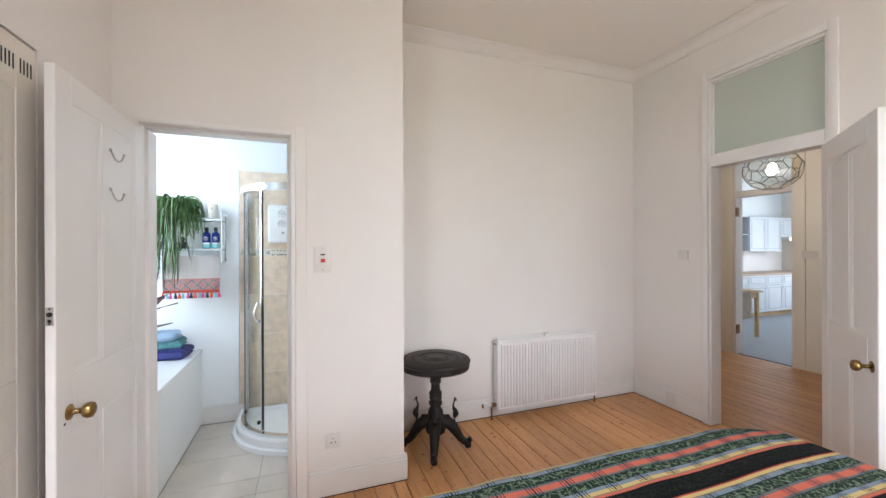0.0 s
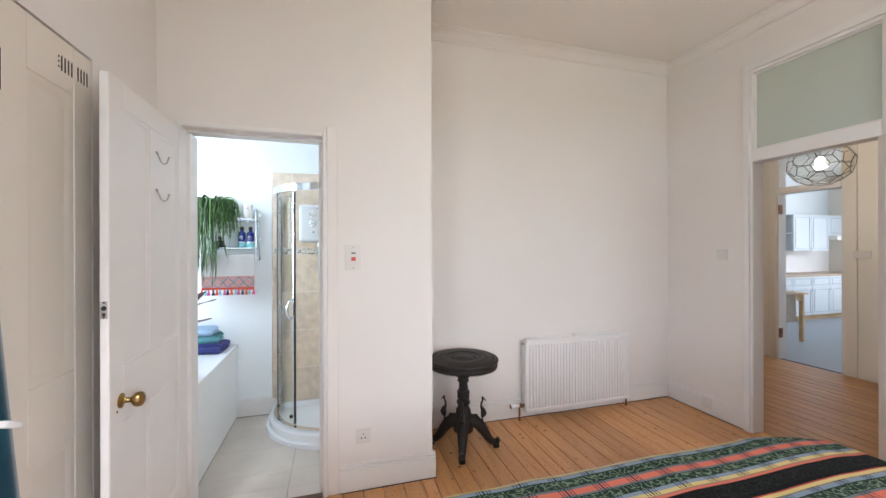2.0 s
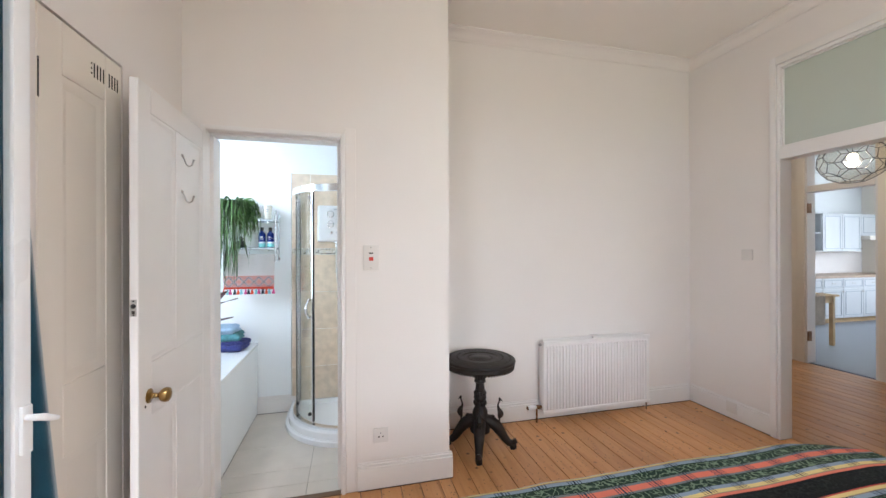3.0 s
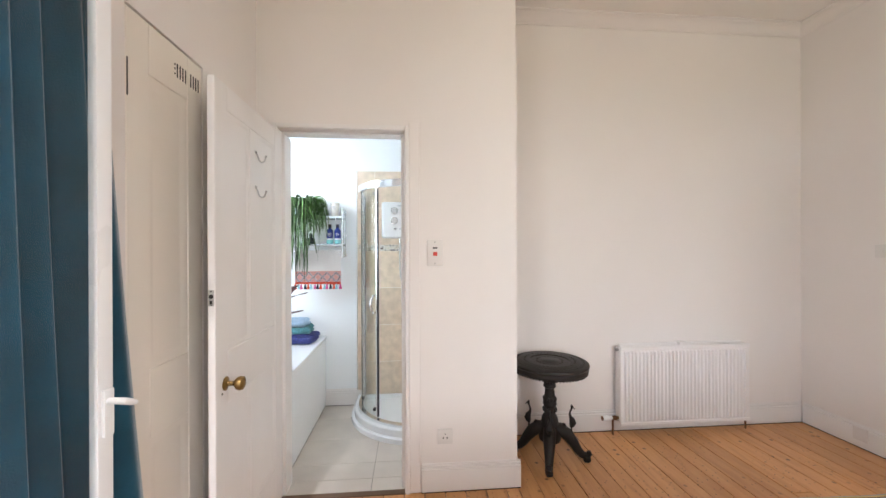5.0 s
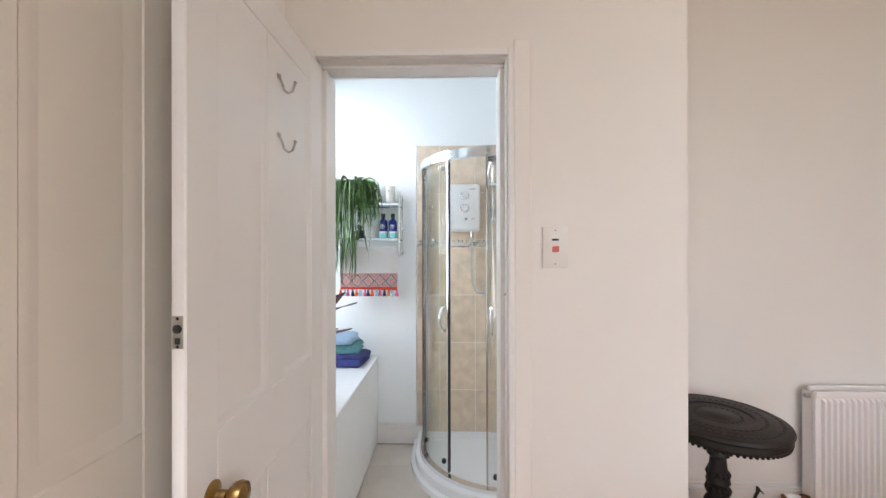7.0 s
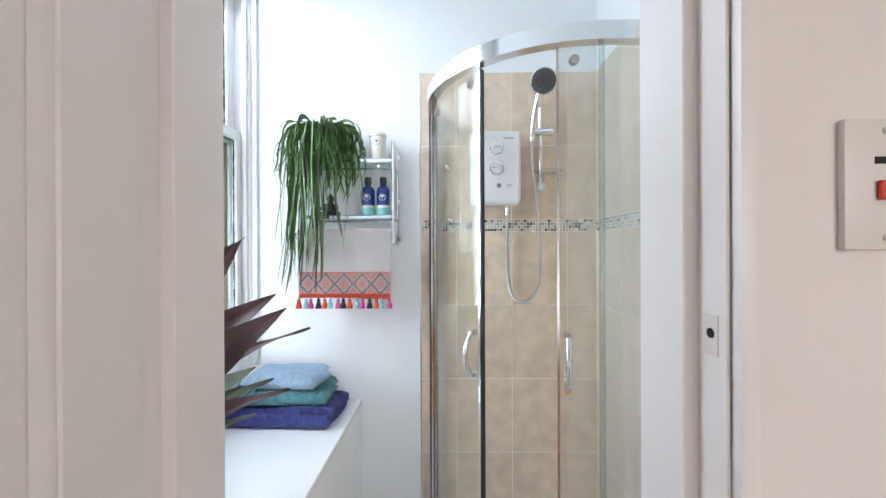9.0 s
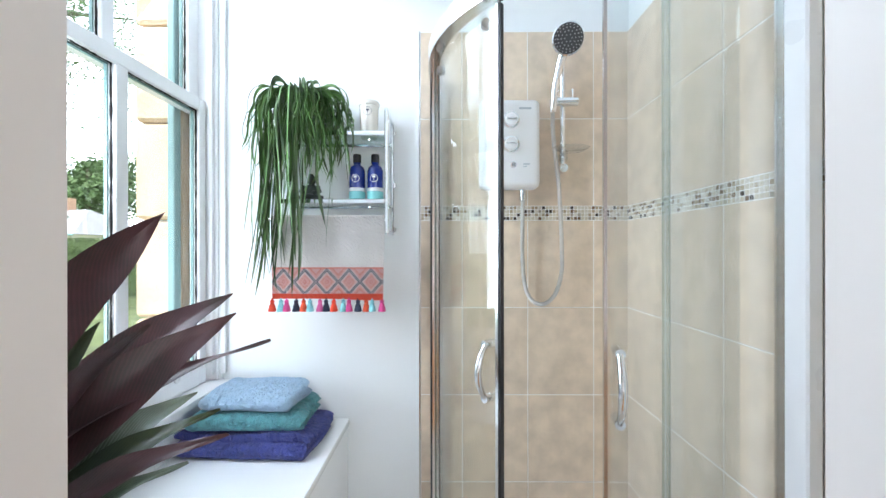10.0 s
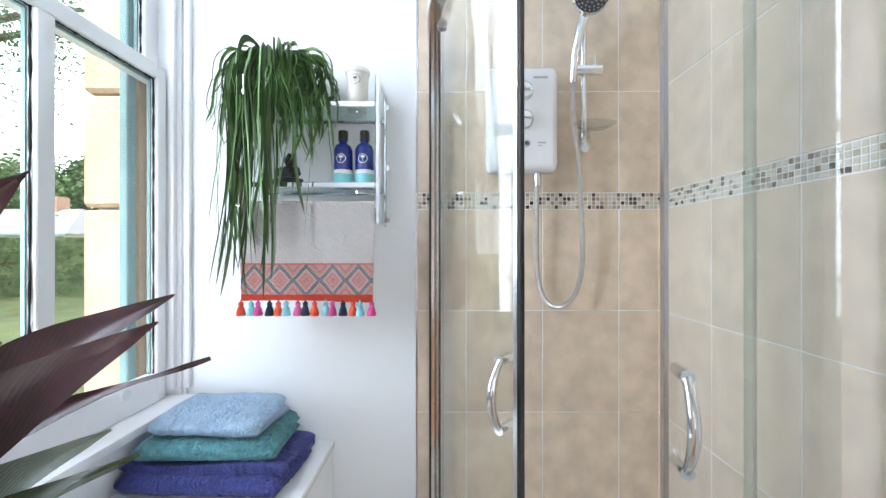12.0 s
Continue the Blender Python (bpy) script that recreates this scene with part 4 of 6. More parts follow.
grid(cur, drape, 220, 30)
bmesh.ops.solidify(cur, geom=cur.faces[:], thickness=0.004)
solo("curtain", cur, CURTAIN, "long dark blue velvet curtain drawn to the window's side", "curtain")
rod = thing("curtain_rod", "dark metal curtain rod above the window", "curtain rod", (-0.62, 0.1, 2.82))
part("rod", tube(B(), [(-0.625, -0.9, 2.83), (-0.625, 1.12, 2.83)], 0.012, 12), STEEL, rod)
for y in (-0.8, 1.08):
    part("bracket", tube(B(), [(-0.655, y, 2.83), (-0.625, y, 2.83)], 0.008, 8), STEEL, rod)


# ---- bathroom things ----
ledge = thing("boxed_bath_ledge", "white boxed-in ledge under the bathroom window", "ledge", (-0.81, 2.93, 0))
part("side_panel", box(B(), -0.574, -0.562, 2.372, 3.490, 0.012, 0.598, 0.002), ACRYLIC, ledge)
# Shadow at the panel's foot, made as a recessed near-black strip.
part("foot_gap_shadow", box(B(), -0.580, -0.566, 2.384, 3.490, 0.0022, 0.0118), DARKHOLE, ledge, "dark strip for the shadow in the gap along the floor")
part("top", box(B(), -1.045, -0.556, 2.368, 3.4915, 0.600, 0.625, 0.004, 2), ACRYLIC, ledge)
part("end_panel", box(B(), -1.045, -0.5745, 2.370, 2.382, 0.004, 0.598, 0.002), ACRYLIC, ledge)

# quadrant tray
CX, CY = 0.265, 3.285


def outline(inset, back=0.0):
    x0, y0, x1, y1 = -0.300 + inset, 2.720 + inset, 0.5055 - back, 3.4785 - back
    r = CX - x0
    pts = [(x1, y1), (x0, y1)]
    for k in range(25):
        a = math.pi + math.pi / 2 * k / 24
        pts.append((CX + r * math.cos(a), y0 + r + r * math.sin(a)))
    pts.append((x1, y0))
    return pts


def extrude(bm, loops):
    """Skins a stack of outlines given as (points, z)."""
    rings = [[bm.verts.new((x, y, z)) for x, y in pts] for pts, z in loops]
    n = len(rings[0])
    for a, b in zip(rings, rings[1:]):
        for k in range(n):
            bm.faces.new((a[k], a[(k + 1) % n], b[(k + 1) % n], b[k]))
    bm.faces.new(rings[0][::-1])
    bm.faces.new(rings[-1])
    return bm


tray = thing("shower_tray", "white quadrant shower tray on a stepped plinth", "shower tray", (0.12, 3.1, 0))
part("plinth", extrude(B(), [(outline(0.0), 0.003), (outline(0.0), 0.036), (outline(0.008), 0.042)]), ACRYLIC, tray)
part("basin", extrude(B(), [(outline(0.024), 0.0422), (outline(0.024), 0.088), (outline(0.030, 0.004), 0.096), (outline(0.055, 0.022), 0.096), (outline(0.075, 0.040), 0.062), (outline(0.2, 0.12), 0.056)]), ACRYLIC, tray)
part("drain", lathe(B(), [(0.0, 0.0565), (0.045, 0.0565), (0.045, 0.060), (0.0, 0.062)], (0.30, 3.25, 0), 24), CHROME, tray, "round chrome drain cover")


def ring_pts(r, a0, a1, n=24):
    return [(CX + r * math.cos(radians(a0 + (a1 - a0) * k / n)), CY + r * math.sin(radians(a0 + (a1 - a0) * k / n))) for k in range(n + 1)]


def curved(bm, r0, r1, a0, a1, z0, z1, n=24):
    inner, outer = ring_pts(r0, a0, a1, n), ring_pts(r1, a0, a1, n)
    q = [[bm.verts.new((*p, z)) for p in row] for z in (z0, z1) for row in (inner, outer)]
    for k in range(n):
        for a, b in ((0, 1), (1, 3), (3, 2), (2, 0)):
            bm.faces.new((q[a][k], q[b][k], q[b][k + 1], q[a][k + 1]))
    for k in (0, n):
        bm.faces.new((q[0][k], q[1][k], q[3][k], q[2][k]))
    return bm


sh = thing("shower_enclosure", "curved glass shower enclosure with chrome rails, doors part open", "shower", (0.12, 3.1, 0.097))
RA = 0.49
for z0, z1, nm in ((1.866, 1.916, "top_rail"), (0.0965, 0.118, "bottom_rail")):
    bm = curved(B(), RA - 0.020, RA + 0.016, 180, 270, z0, z1, 40)
    box(bm, CX - RA - 0.016, CX - RA + 0.020, CY, 3.478, z0, z1)
    box(bm, CX, 0.505, CY - RA - 0.016, CY - RA + 0.020, z0, z1)
    part(nm, bm, ALU, sh)
part("wall_profile", box(B(), CX - RA - 0.014, CX - RA + 0.016, 3.456, 3.4785, 0.118, 1.866, 0.003), ALU, sh)
part("wall_profile", box(B(), 0.482, 0.505, CY - RA - 0.014, CY - RA + 0.016, 0.118, 1.866, 0.003), ALU, sh)
for bm, gm in ((box(B(), CX - RA + 0.002, CX - RA + 0.008, CY, 3.456, 0.12, 1.865), SHOWERGLASS), (box(B(), CX, 0.482, CY - RA + 0.002, CY - RA + 0.008, 0.12, 1.865), FILMGLASS)):
    p = part("fixed_pane", bm, gm, sh)
    p.visible_shadow = False
part("wall_profile", box(B(), 0.474, 0.505, CY - RA - 0.066, CY - RA - 0.0155, 0.118, 1.866, 0.004), PVC, sh, "white wall channel")
GASKET = surface("dark_gasket", (0.05, 0.05, 0.055), 0.4)
for gx in (-0.0175, 0.0162):
    part("gasket", box(B(), CX - RA + gx, CX - RA + gx + 0.003, 3.450, 3.474, 0.118, 1.866), GASKET, sh, "dark rubber gasket line")
SEAL = pane_material("milky_seal", (0.86, 0.91, 0.90), 0.3)
for a in (177.5, 268.5):
    part("seal", curved(B(), RA - 0.010, RA - 0.002, a, a + 1.6, 0.12, 1.865, 3), SEAL, sh, "pale translucent seal strip")
RD = RA - 0.020
EDGEGREY = surface("dull_aluminium", (0.55, 0.56, 0.57), 0.2, metal=1.0, var=0.05)


def bow_handle(door, a, z0, z1):
    dx, dy = math.cos(radians(a)), math.sin(radians(a))
    pts = []
    for k in range(17):
        u = k / 16
        d = 0.012 + 0.031 * math.sin(math.pi * u) ** 0.7
        pts.append((CX + (RD + d) * dx, CY + (RD + d) * dy, z0 + (z1 - z0) * u))
    h = part("handle", tube(B(), pts, [0.0100] + [0.0068 + 0.0022 * math.sin(math.pi * k / 16) for k in range(1, 16)] + [0.0100], 12), CHROME, door, "bowed chrome pull handle")
    for z in (z0, z1):
        part("fixing", tube(B(), [(CX + (RD - 0.02) * dx, CY + (RD - 0.02) * dy, z), (CX + (RD + 0.022) * dx, CY + (RD + 0.022) * dy, z)], 0.0105, 14), CHROME, h)


for a0, a1, edge in ((184, 227, 227), (256, 292, 256)):
    d = part("sliding_door", curved(B(), RD - 0.003, RD + 0.003, a0, a1, 0.125, 1.862, 24), SHOWERGLASS if edge == a1 else FILMGLASS, sh)
    d.visible_shadow = False
    if edge == a1:
        part("door_seal", curved(B(), RD - 0.007, RD + 0.007, edge, edge + 0.8, 0.125, 1.862, 2), BLACK, d, "black magnetic seal")
        part("edge_strip", curved(B(), RD - 0.008, RD + 0.008, edge - 1.0, edge - 0.05, 0.125, 1.862, 2), ALU, d)
        bow_handle(d, 223.2, 0.914, 1.044)
    else:
        part("edge_strip", curved(B(), RD - 0.010, RD + 0.010, edge - 0.8, edge, 0.125, 1.862, 2), EDGEGREY, d)
        bow_handle(d, 258.6, 0.918, 1.062)
    for z in (0.17, 1.83):
        for a in (a0 + 5, a1 - 5):
            if 181 < a < 270:
                part("roller", lathe(B(), [(0.013, -0.008), (0.014, 0), (0.013, 0.008)], (CX + (RD + 0.0) * math.cos(radians(a)), CY + RD * math.sin(radians(a)), z), 14, "y"), BLACK if z < 1 else STEEL, d)

# electric shower
es = thing("electric_shower", "white electric shower unit with two dials", "shower unit", (0.046, 3.44, 1.5))
part("body", box(B(), -0.060, 0.160, 3.408, 3.4805, 1.496, 1.822, 0.026, 5), PVC, es)
for z in (1.743, 1.655):
    d = part("dial", lathe(B(), [(0.0, -0.016), (0.022, -0.015), (0.024, -0.004), (0.024, 0)], (0.052, 3.408, z), 28, "y"), PVC, es)
    part("ring", lathe(B(), [(0.0245, -0.006), (0.030, -0.005), (0.031, 0.0), (0.0245, 0.0)], (0.052, 3.4085, z), 28, "y"), CHROME, d, "chrome dial ring")
    part("grip", box(B(), 0.033, 0.071, 3.384, 3.393, z - 0.0035, z + 0.0035, 0.002), CHROME, d)
bt = part("power_button", lathe(B(), [(0.0, -0.005), (0.011, -0.004), (0.0125, 0)], (0.060, 3.408, 1.581), 24, "y"), CHROME, es, "round power button")
part("button_mark", lathe(B(), [(0.0, -0.0012), (0.0065, -0.001), (0.0065, 0)], (0.060, 3.4035, 1.581), 20, "y"), surface("grey_mark", (0.15, 0.16, 0.18), 0.5), bt)
for x0, x1, z0, z1 in ((0.096, 0.120, 1.581, 1.586), (0.082, 0.126, 1.782, 1.789), (0.096, 0.110, 1.573, 1.576)):
    part("print", box(B(), x0, x1, 3.4074, 3.4079, z0, z1), surface("grey_print", (0.45, 0.50, 0.55), 0.5), es, "small grey lettering")

# riser rail, hand shower, hose
rr = thing("riser_rail", "chrome riser rail with hand shower and hose", "shower rail", (0.268, 3.44, 1.56))
part("rail", tube(B(), [(0.268, 3.445, 1.565), (0.268, 3.445, 2.06)], 0.0095, 16), CHROME, rr)
for z in (1.575, 2.05):
    part("bracket", tube(B(), [(0.268, 3.4805, z), (0.268, 3.43, z)], 0.016, 16), CHROME, rr)
sl = part("slider", tube(B(), [(0.222, 3.432, 1.818), (0.318, 3.432, 1.818)], 0.0165, 18), CHROME, rr)
part("clamp_lever", tube(B(), [(0.300, 3.43, 1.83), (0.300, 3.428, 1.862)], 0.004, 8), CHROME, sl)
hsx = part("hand_shower", tube(B(), [(0.226, 3.422, 1.775), (0.230, 3.415, 1.86), (0.243, 3.404, 1.93), (0.256, 3.392, 1.985)], [0.011, 0.012, 0.0145, 0.018], 16), CHROME, rr)
hm = pose(0.262, 3.362, 2.010, 106, 0, -12)
bmh = lathe(B(), [(0.0, -0.030), (0.02, -0.026), (0.050, -0.008), (0.055, 0.002), (0.055, 0.008), (0.050, 0.010)], (0, 0, 0), 36)
bmesh.ops.transform(bmh, matrix=hm, verts=bmh.verts[:])
hh = part("head", bmh, CHROME, hsx)
bmf = lathe(B(), [(0.0, 0.0101), (0.050, 0.0101), (0.050, 0.0125), (0.0, 0.0135)], (0, 0, 0), 36)
bmesh.ops.transform(bmf, matrix=hm, verts=bmf.verts[:])
ff = part("spray_face", bmf, surface("dark_spray_plate", (0.05, 0.05, 0.055), 0.35), hh, "dark grey spray face")
bmn = B()
for r, n in ((0.012, 6), (0.024, 12), (0.035, 18), (0.044, 22)):
    for k in range(n):
        a = 2 * math.pi * k / n
        lathe(bmn, [(0.0022, 0.0130), (0.0015, 0.0155)], (r * math.cos(a), r * math.sin(a), 0), 6)
bmesh.ops.transform(bmn, matrix=hm, verts=bmn.verts[:])
nz = part("nozzles", bmn, surface("pale_nozzles", (0.5, 0.5, 0.5), 0.5), hh)
nz["kind"] = "stuff"
HOSE = surface("ribbed_steel_hose", (0.60, 0.59, 0.57), 0.34, metal=1.0, var=0.1, scale=40)
key = [(0.120, 3.445, 1.495), (0.119, 3.447, 1.40), (0.119, 3.45, 1.27), (0.124, 3.452, 1.17), (0.140, 3.452, 1.105), (0.170, 3.452, 1.073), (0.207, 3.45, 1.073), (0.242, 3.448, 1.11), (0.262, 3.446, 1.18), (0.264, 3.443, 1.27), (0.252, 3.438, 1.50), (0.230, 3.43, 1.68), (0.225, 3.424, 1.772)]


def smooth_path(key, n):
    out = []
    kv = [Vector(k) for k in key]
    for i in range(len(kv) - 1):
        p0, p1, p2, p3 = kv[max(i - 1, 0)], kv[i], kv[i + 1], kv[min(i + 2, len(kv) - 1)]
        for j in range(n):
            t = j / n
            out.append(0.5 * ((2 * p1) + (p2 - p0) * t + (2 * p0 - 5 * p1 + 4 * p2 - p3) * t * t + (3 * p1 - p0 - 3 * p2 + p3) * t ** 3))
    out.append(kv[-1])
    return out


hp = smooth_path(key, 26)
part("hose", tube(B(), hp, [0.0070 if k % 2 else 0.0082 for k in range(len(hp))], 9), HOSE, rr, "ribbed chrome hose")
part("hose_nut", tube(B(), [(0.120, 3.445, 1.497), (0.120, 3.445, 1.455)], 0.0115, 12), CHROME, rr)
dish = lathe(B(), [(0.0, 0.0), (0.035, 0.001), (0.05, 0.008), (0.062, 0.016), (0.060, 0.018), (0.047, 0.011), (0.0, 0.004)], (0, 0, 0), 32)
bmesh.ops.transform(dish, matrix=Matrix.Translation((0.290, 3.415, 1.628)) @ Matrix.Diagonal((1.1, 0.75, 1, 1)), verts=dish.verts[:])
sd = part("soap_dish", dish, SOAPDISH, rr, "clear plastic soap dish")
part("dish_clip", box(B(), 0.254, 0.282, 3.425, 3.465, 1.60, 1.628, 0.004), SOAPDISH, sd)

rr.location.x -= 0.018

# chrome wall rack with two glass shelves
rack = thing("wall_rack", "chrome wall rack with two glass shelves and towel rail", "shelf", (-0.58, 3.42, 1.3))
for x in (-0.776, -0.388):
    part("side_frame", box(B(), x - 0.007, x + 0.007, 3.332, 3.344, 1.327, 1.762, 0.003), CHROME, rack)
    part("side_frame", box(B(), x - 0.004, x + 0.004, 3.476, 3.486, 1.327, 1.762, 0.002), CHROME, rack)
    for z in (1.752, 1.335):
        part("side_bar", box(B(), x - 0.005, x + 0.005, 3.344, 3.476, z - 0.005, z + 0.005, 0.002), CHROME, rack)
    for z in (1.72, 1.52, 1.35):
        part("fixing", lathe(B(), [(0.010, -0.012), (0.010, 0.0)], (x + 0.004, 3.4935, z), 14, "y"), CHROME, rack)
for z in (1.672, 1.437):
    part("front_rail", box(B(), -0.769, -0.395, 3.333, 3.343, z - 0.004, z + 0.012, 0.002), CHROME, rack)
    part("back_rail", box(B(), -0.771, -0.393, 3.477, 3.484, z - 0.006, z + 0.006, 0.002), CHROME, rack)
    g = part("glass_shelf", box(B(), -0.768, -0.396, 3.3435, 3.4765, z - 0.002, z + 0.004, 0.001), GREENGLASS, rack)
    g.visible_shadow = False
    part("brace", tube(B(), [(-0.40, 3.475, z - 0.004), (-0.45, 3.345, z - 0.016)], 0.003, 8), CHROME, rack)
part("towel_rail", tube(B(), [(-0.80, 3.338, 1.378), (-0.388, 3.338, 1.378)], 0.006, 12), CHROME, rack)


def bottle(x):
    b = thing("bottle", "cobalt blue bottle with aqua label on the glass shelf", "bottle", (x, 3.41, 1.441), "blue bottles")
    z = 1.441
    part("body", lathe(B(), [(0.026, z), (0.0285, z + 0.004), (0.0285, z + 0.118), (0.024, z + 0.131), (0.0125, z + 0.140), (0.0125, z + 0.148)], (x, 3.41, 0), 36), BLUEGLASS, b)
    part("label", lathe(B(), [(0.0287, z + 0.010), (0.0289, z + 0.012), (0.0289, z + 0.040), (0.0287, z + 0.042)], (x, 3.41, 0), 36), AQUA, b, "aqua paper label")
    part("label_band", lathe(B(), [(0.0287, z + 0.0425), (0.0289, z + 0.043), (0.0289, z + 0.054), (0.0287, z + 0.055)], (x, 3.41, 0), 36), PALE, b, "pale label band")
    mk = B()
    for k in range(20):
        a0, a1 = 2 * math.pi * k / 20, 2 * math.pi * (k + 1) / 20
        vs = [mk.verts.new((x + r * math.cos(a), 3.41 - math.sqrt(0.0291 ** 2 - (r * math.cos(a)) ** 2), z + 0.088 + r * math.sin(a))) for a in (a0, a1) for r in (0.0125, 0.0145)]
        mk.faces.new((vs[0], vs[1], vs[3], vs[2]))
    box(mk, x - 0.0008, x + 0.0008, 3.3805, 3.3812, z + 0.079, z + 0.095)
    box(mk, x - 0.006, x + 0.006, 3.3808, 3.3815, z + 0.090, z + 0.097)
    part("emblem", mk, PALE, b, "pale round emblem")
    part("cap", lathe(B(), [(0.0145, z + 0.148), (0.0145, z + 0.176), (0.013, z + 0.178), (0.0, z + 0.178)], (x, 3.41, 0), 28), BLACK, b, "black screw cap")


bottle(-0.507)
bottle(-0.441)
jar = thing("candle_jar", "cream ceramic jar with a lid on the glass shelf", "jar", (-0.462, 3.405, 1.676))
part("body", lathe(B(), [(0.029, 1.6765), (0.031, 1.680), (0.034, 1.790)], (-0.462, 3.405, 0), 36), CERAMIC, jar)
part("lid", lathe(B(), [(0.036, 1.7905), (0.0375, 1.793), (0.0375, 1.802), (0.035, 1.806), (0.0, 1.807)], (-0.462, 3.405, 0), 36), CERAMIC, jar)
mk = B()
for k in range(20):
    a0, a1 = 2 * math.pi * k / 20, 2 * math.pi * (k + 1) / 20
    vs = [mk.verts.new((-0.462 + r * math.cos(a), 3.405 - math.sqrt(0.0342 ** 2 - (r * math.cos(a)) ** 2), 1.765 + r * math.sin(a))) for a in (a0, a1) for r in (0.014, 0.0155)]
    mk.faces.new((vs[0], vs[1], vs[3], vs[2]))
box(mk, -0.463, -0.461, 3.3708, 3.3716, 1.757, 1.768)
box(mk, -0.468, -0.456, 3.3708, 3.3716, 1.766, 1.772)
part("emblem", mk, surface("dark_emblem", (0.08, 0.09, 0.12), 0.5), jar, "dark round emblem")

# small seated figurine, one plain mesh
fg = B()
fx, fy, fz = 0.0, 0.0, 0.0
lathe(fg, [(0.030, 0), (0.033, 0.006), (0.030, 0.014), (0.020, 0.020)], (fx, fy, fz), 20)
lathe(fg, [(0.020, 0.018), (0.022, 0.030), (0.017, 0.045), (0.008, 0.052), (0.0115, 0.060), (0.012, 0.068), (0.007, 0.077), (0.003, 0.082)], (fx, fy, fz), 20)
tube(fg, [(fx - 0.018, fy, fz + 0.046), (fx - 0.026, fy - 0.01, fz + 0.032), (fx - 0.012, fy - 0.022, fz + 0.026)], 0.006, 8)
tube(fg, [(fx + 0.018, fy, fz + 0.046), (fx + 0.026, fy - 0.01, fz + 0.032), (fx + 0.012, fy - 0.022, fz + 0.026)], 0.006, 8)
tube(fg, [(fx - 0.034, fy - 0.006, fz + 0.012), (fx, fy - 0.026, fz + 0.016), (fx + 0.034, fy - 0.006, fz + 0.012)], 0.008, 8)
bmesh.ops.transform(fg, matrix=Matrix.Translation((-0.668, 3.395, 1.4415)) @ Matrix.Scale(1.28, 4), verts=fg.verts[:])
solo("figurine", fg, STATUE, "small dark seated figurine on the glass shelf", "figurine")


# hanging strap-leaved plant
def strap(bm, pts, w, twist=0.0):
    pts = [Vector(p) for p in pts]
    rows = []
    n = len(pts)
    for i, p in enumerate(pts):
        d = (pts[min(i + 1, n - 1)] - pts[max(i - 1, 0)]).normalized()
        side = d.cross(Vector((math.cos(twist), math.sin(twist), 0.25)))
        side = side.normalized() if side.length > 1e-4 else Vector((1, 0, 0))
        u = i / (n - 1)
        ww = w * (0.80 + 0.20 * math.sin(math.pi * min(1, u * 1.15 + 0.15))) * (1 if u < 0.92 else max(0.12, ((1 - u) / 0.08) ** 0.7))
        nn = d.cross(side).normalized() * ww * 0.35
        rows.append([bm.verts.new(p - side * ww), bm.verts.new(p + nn), bm.verts.new(p + side * ww)])
    for a, b in zip(rows, rows[1:]):
        for k in range(2):
            bm.faces.new((a[k], a[k + 1], b[k + 1], b[k]))
    return bm


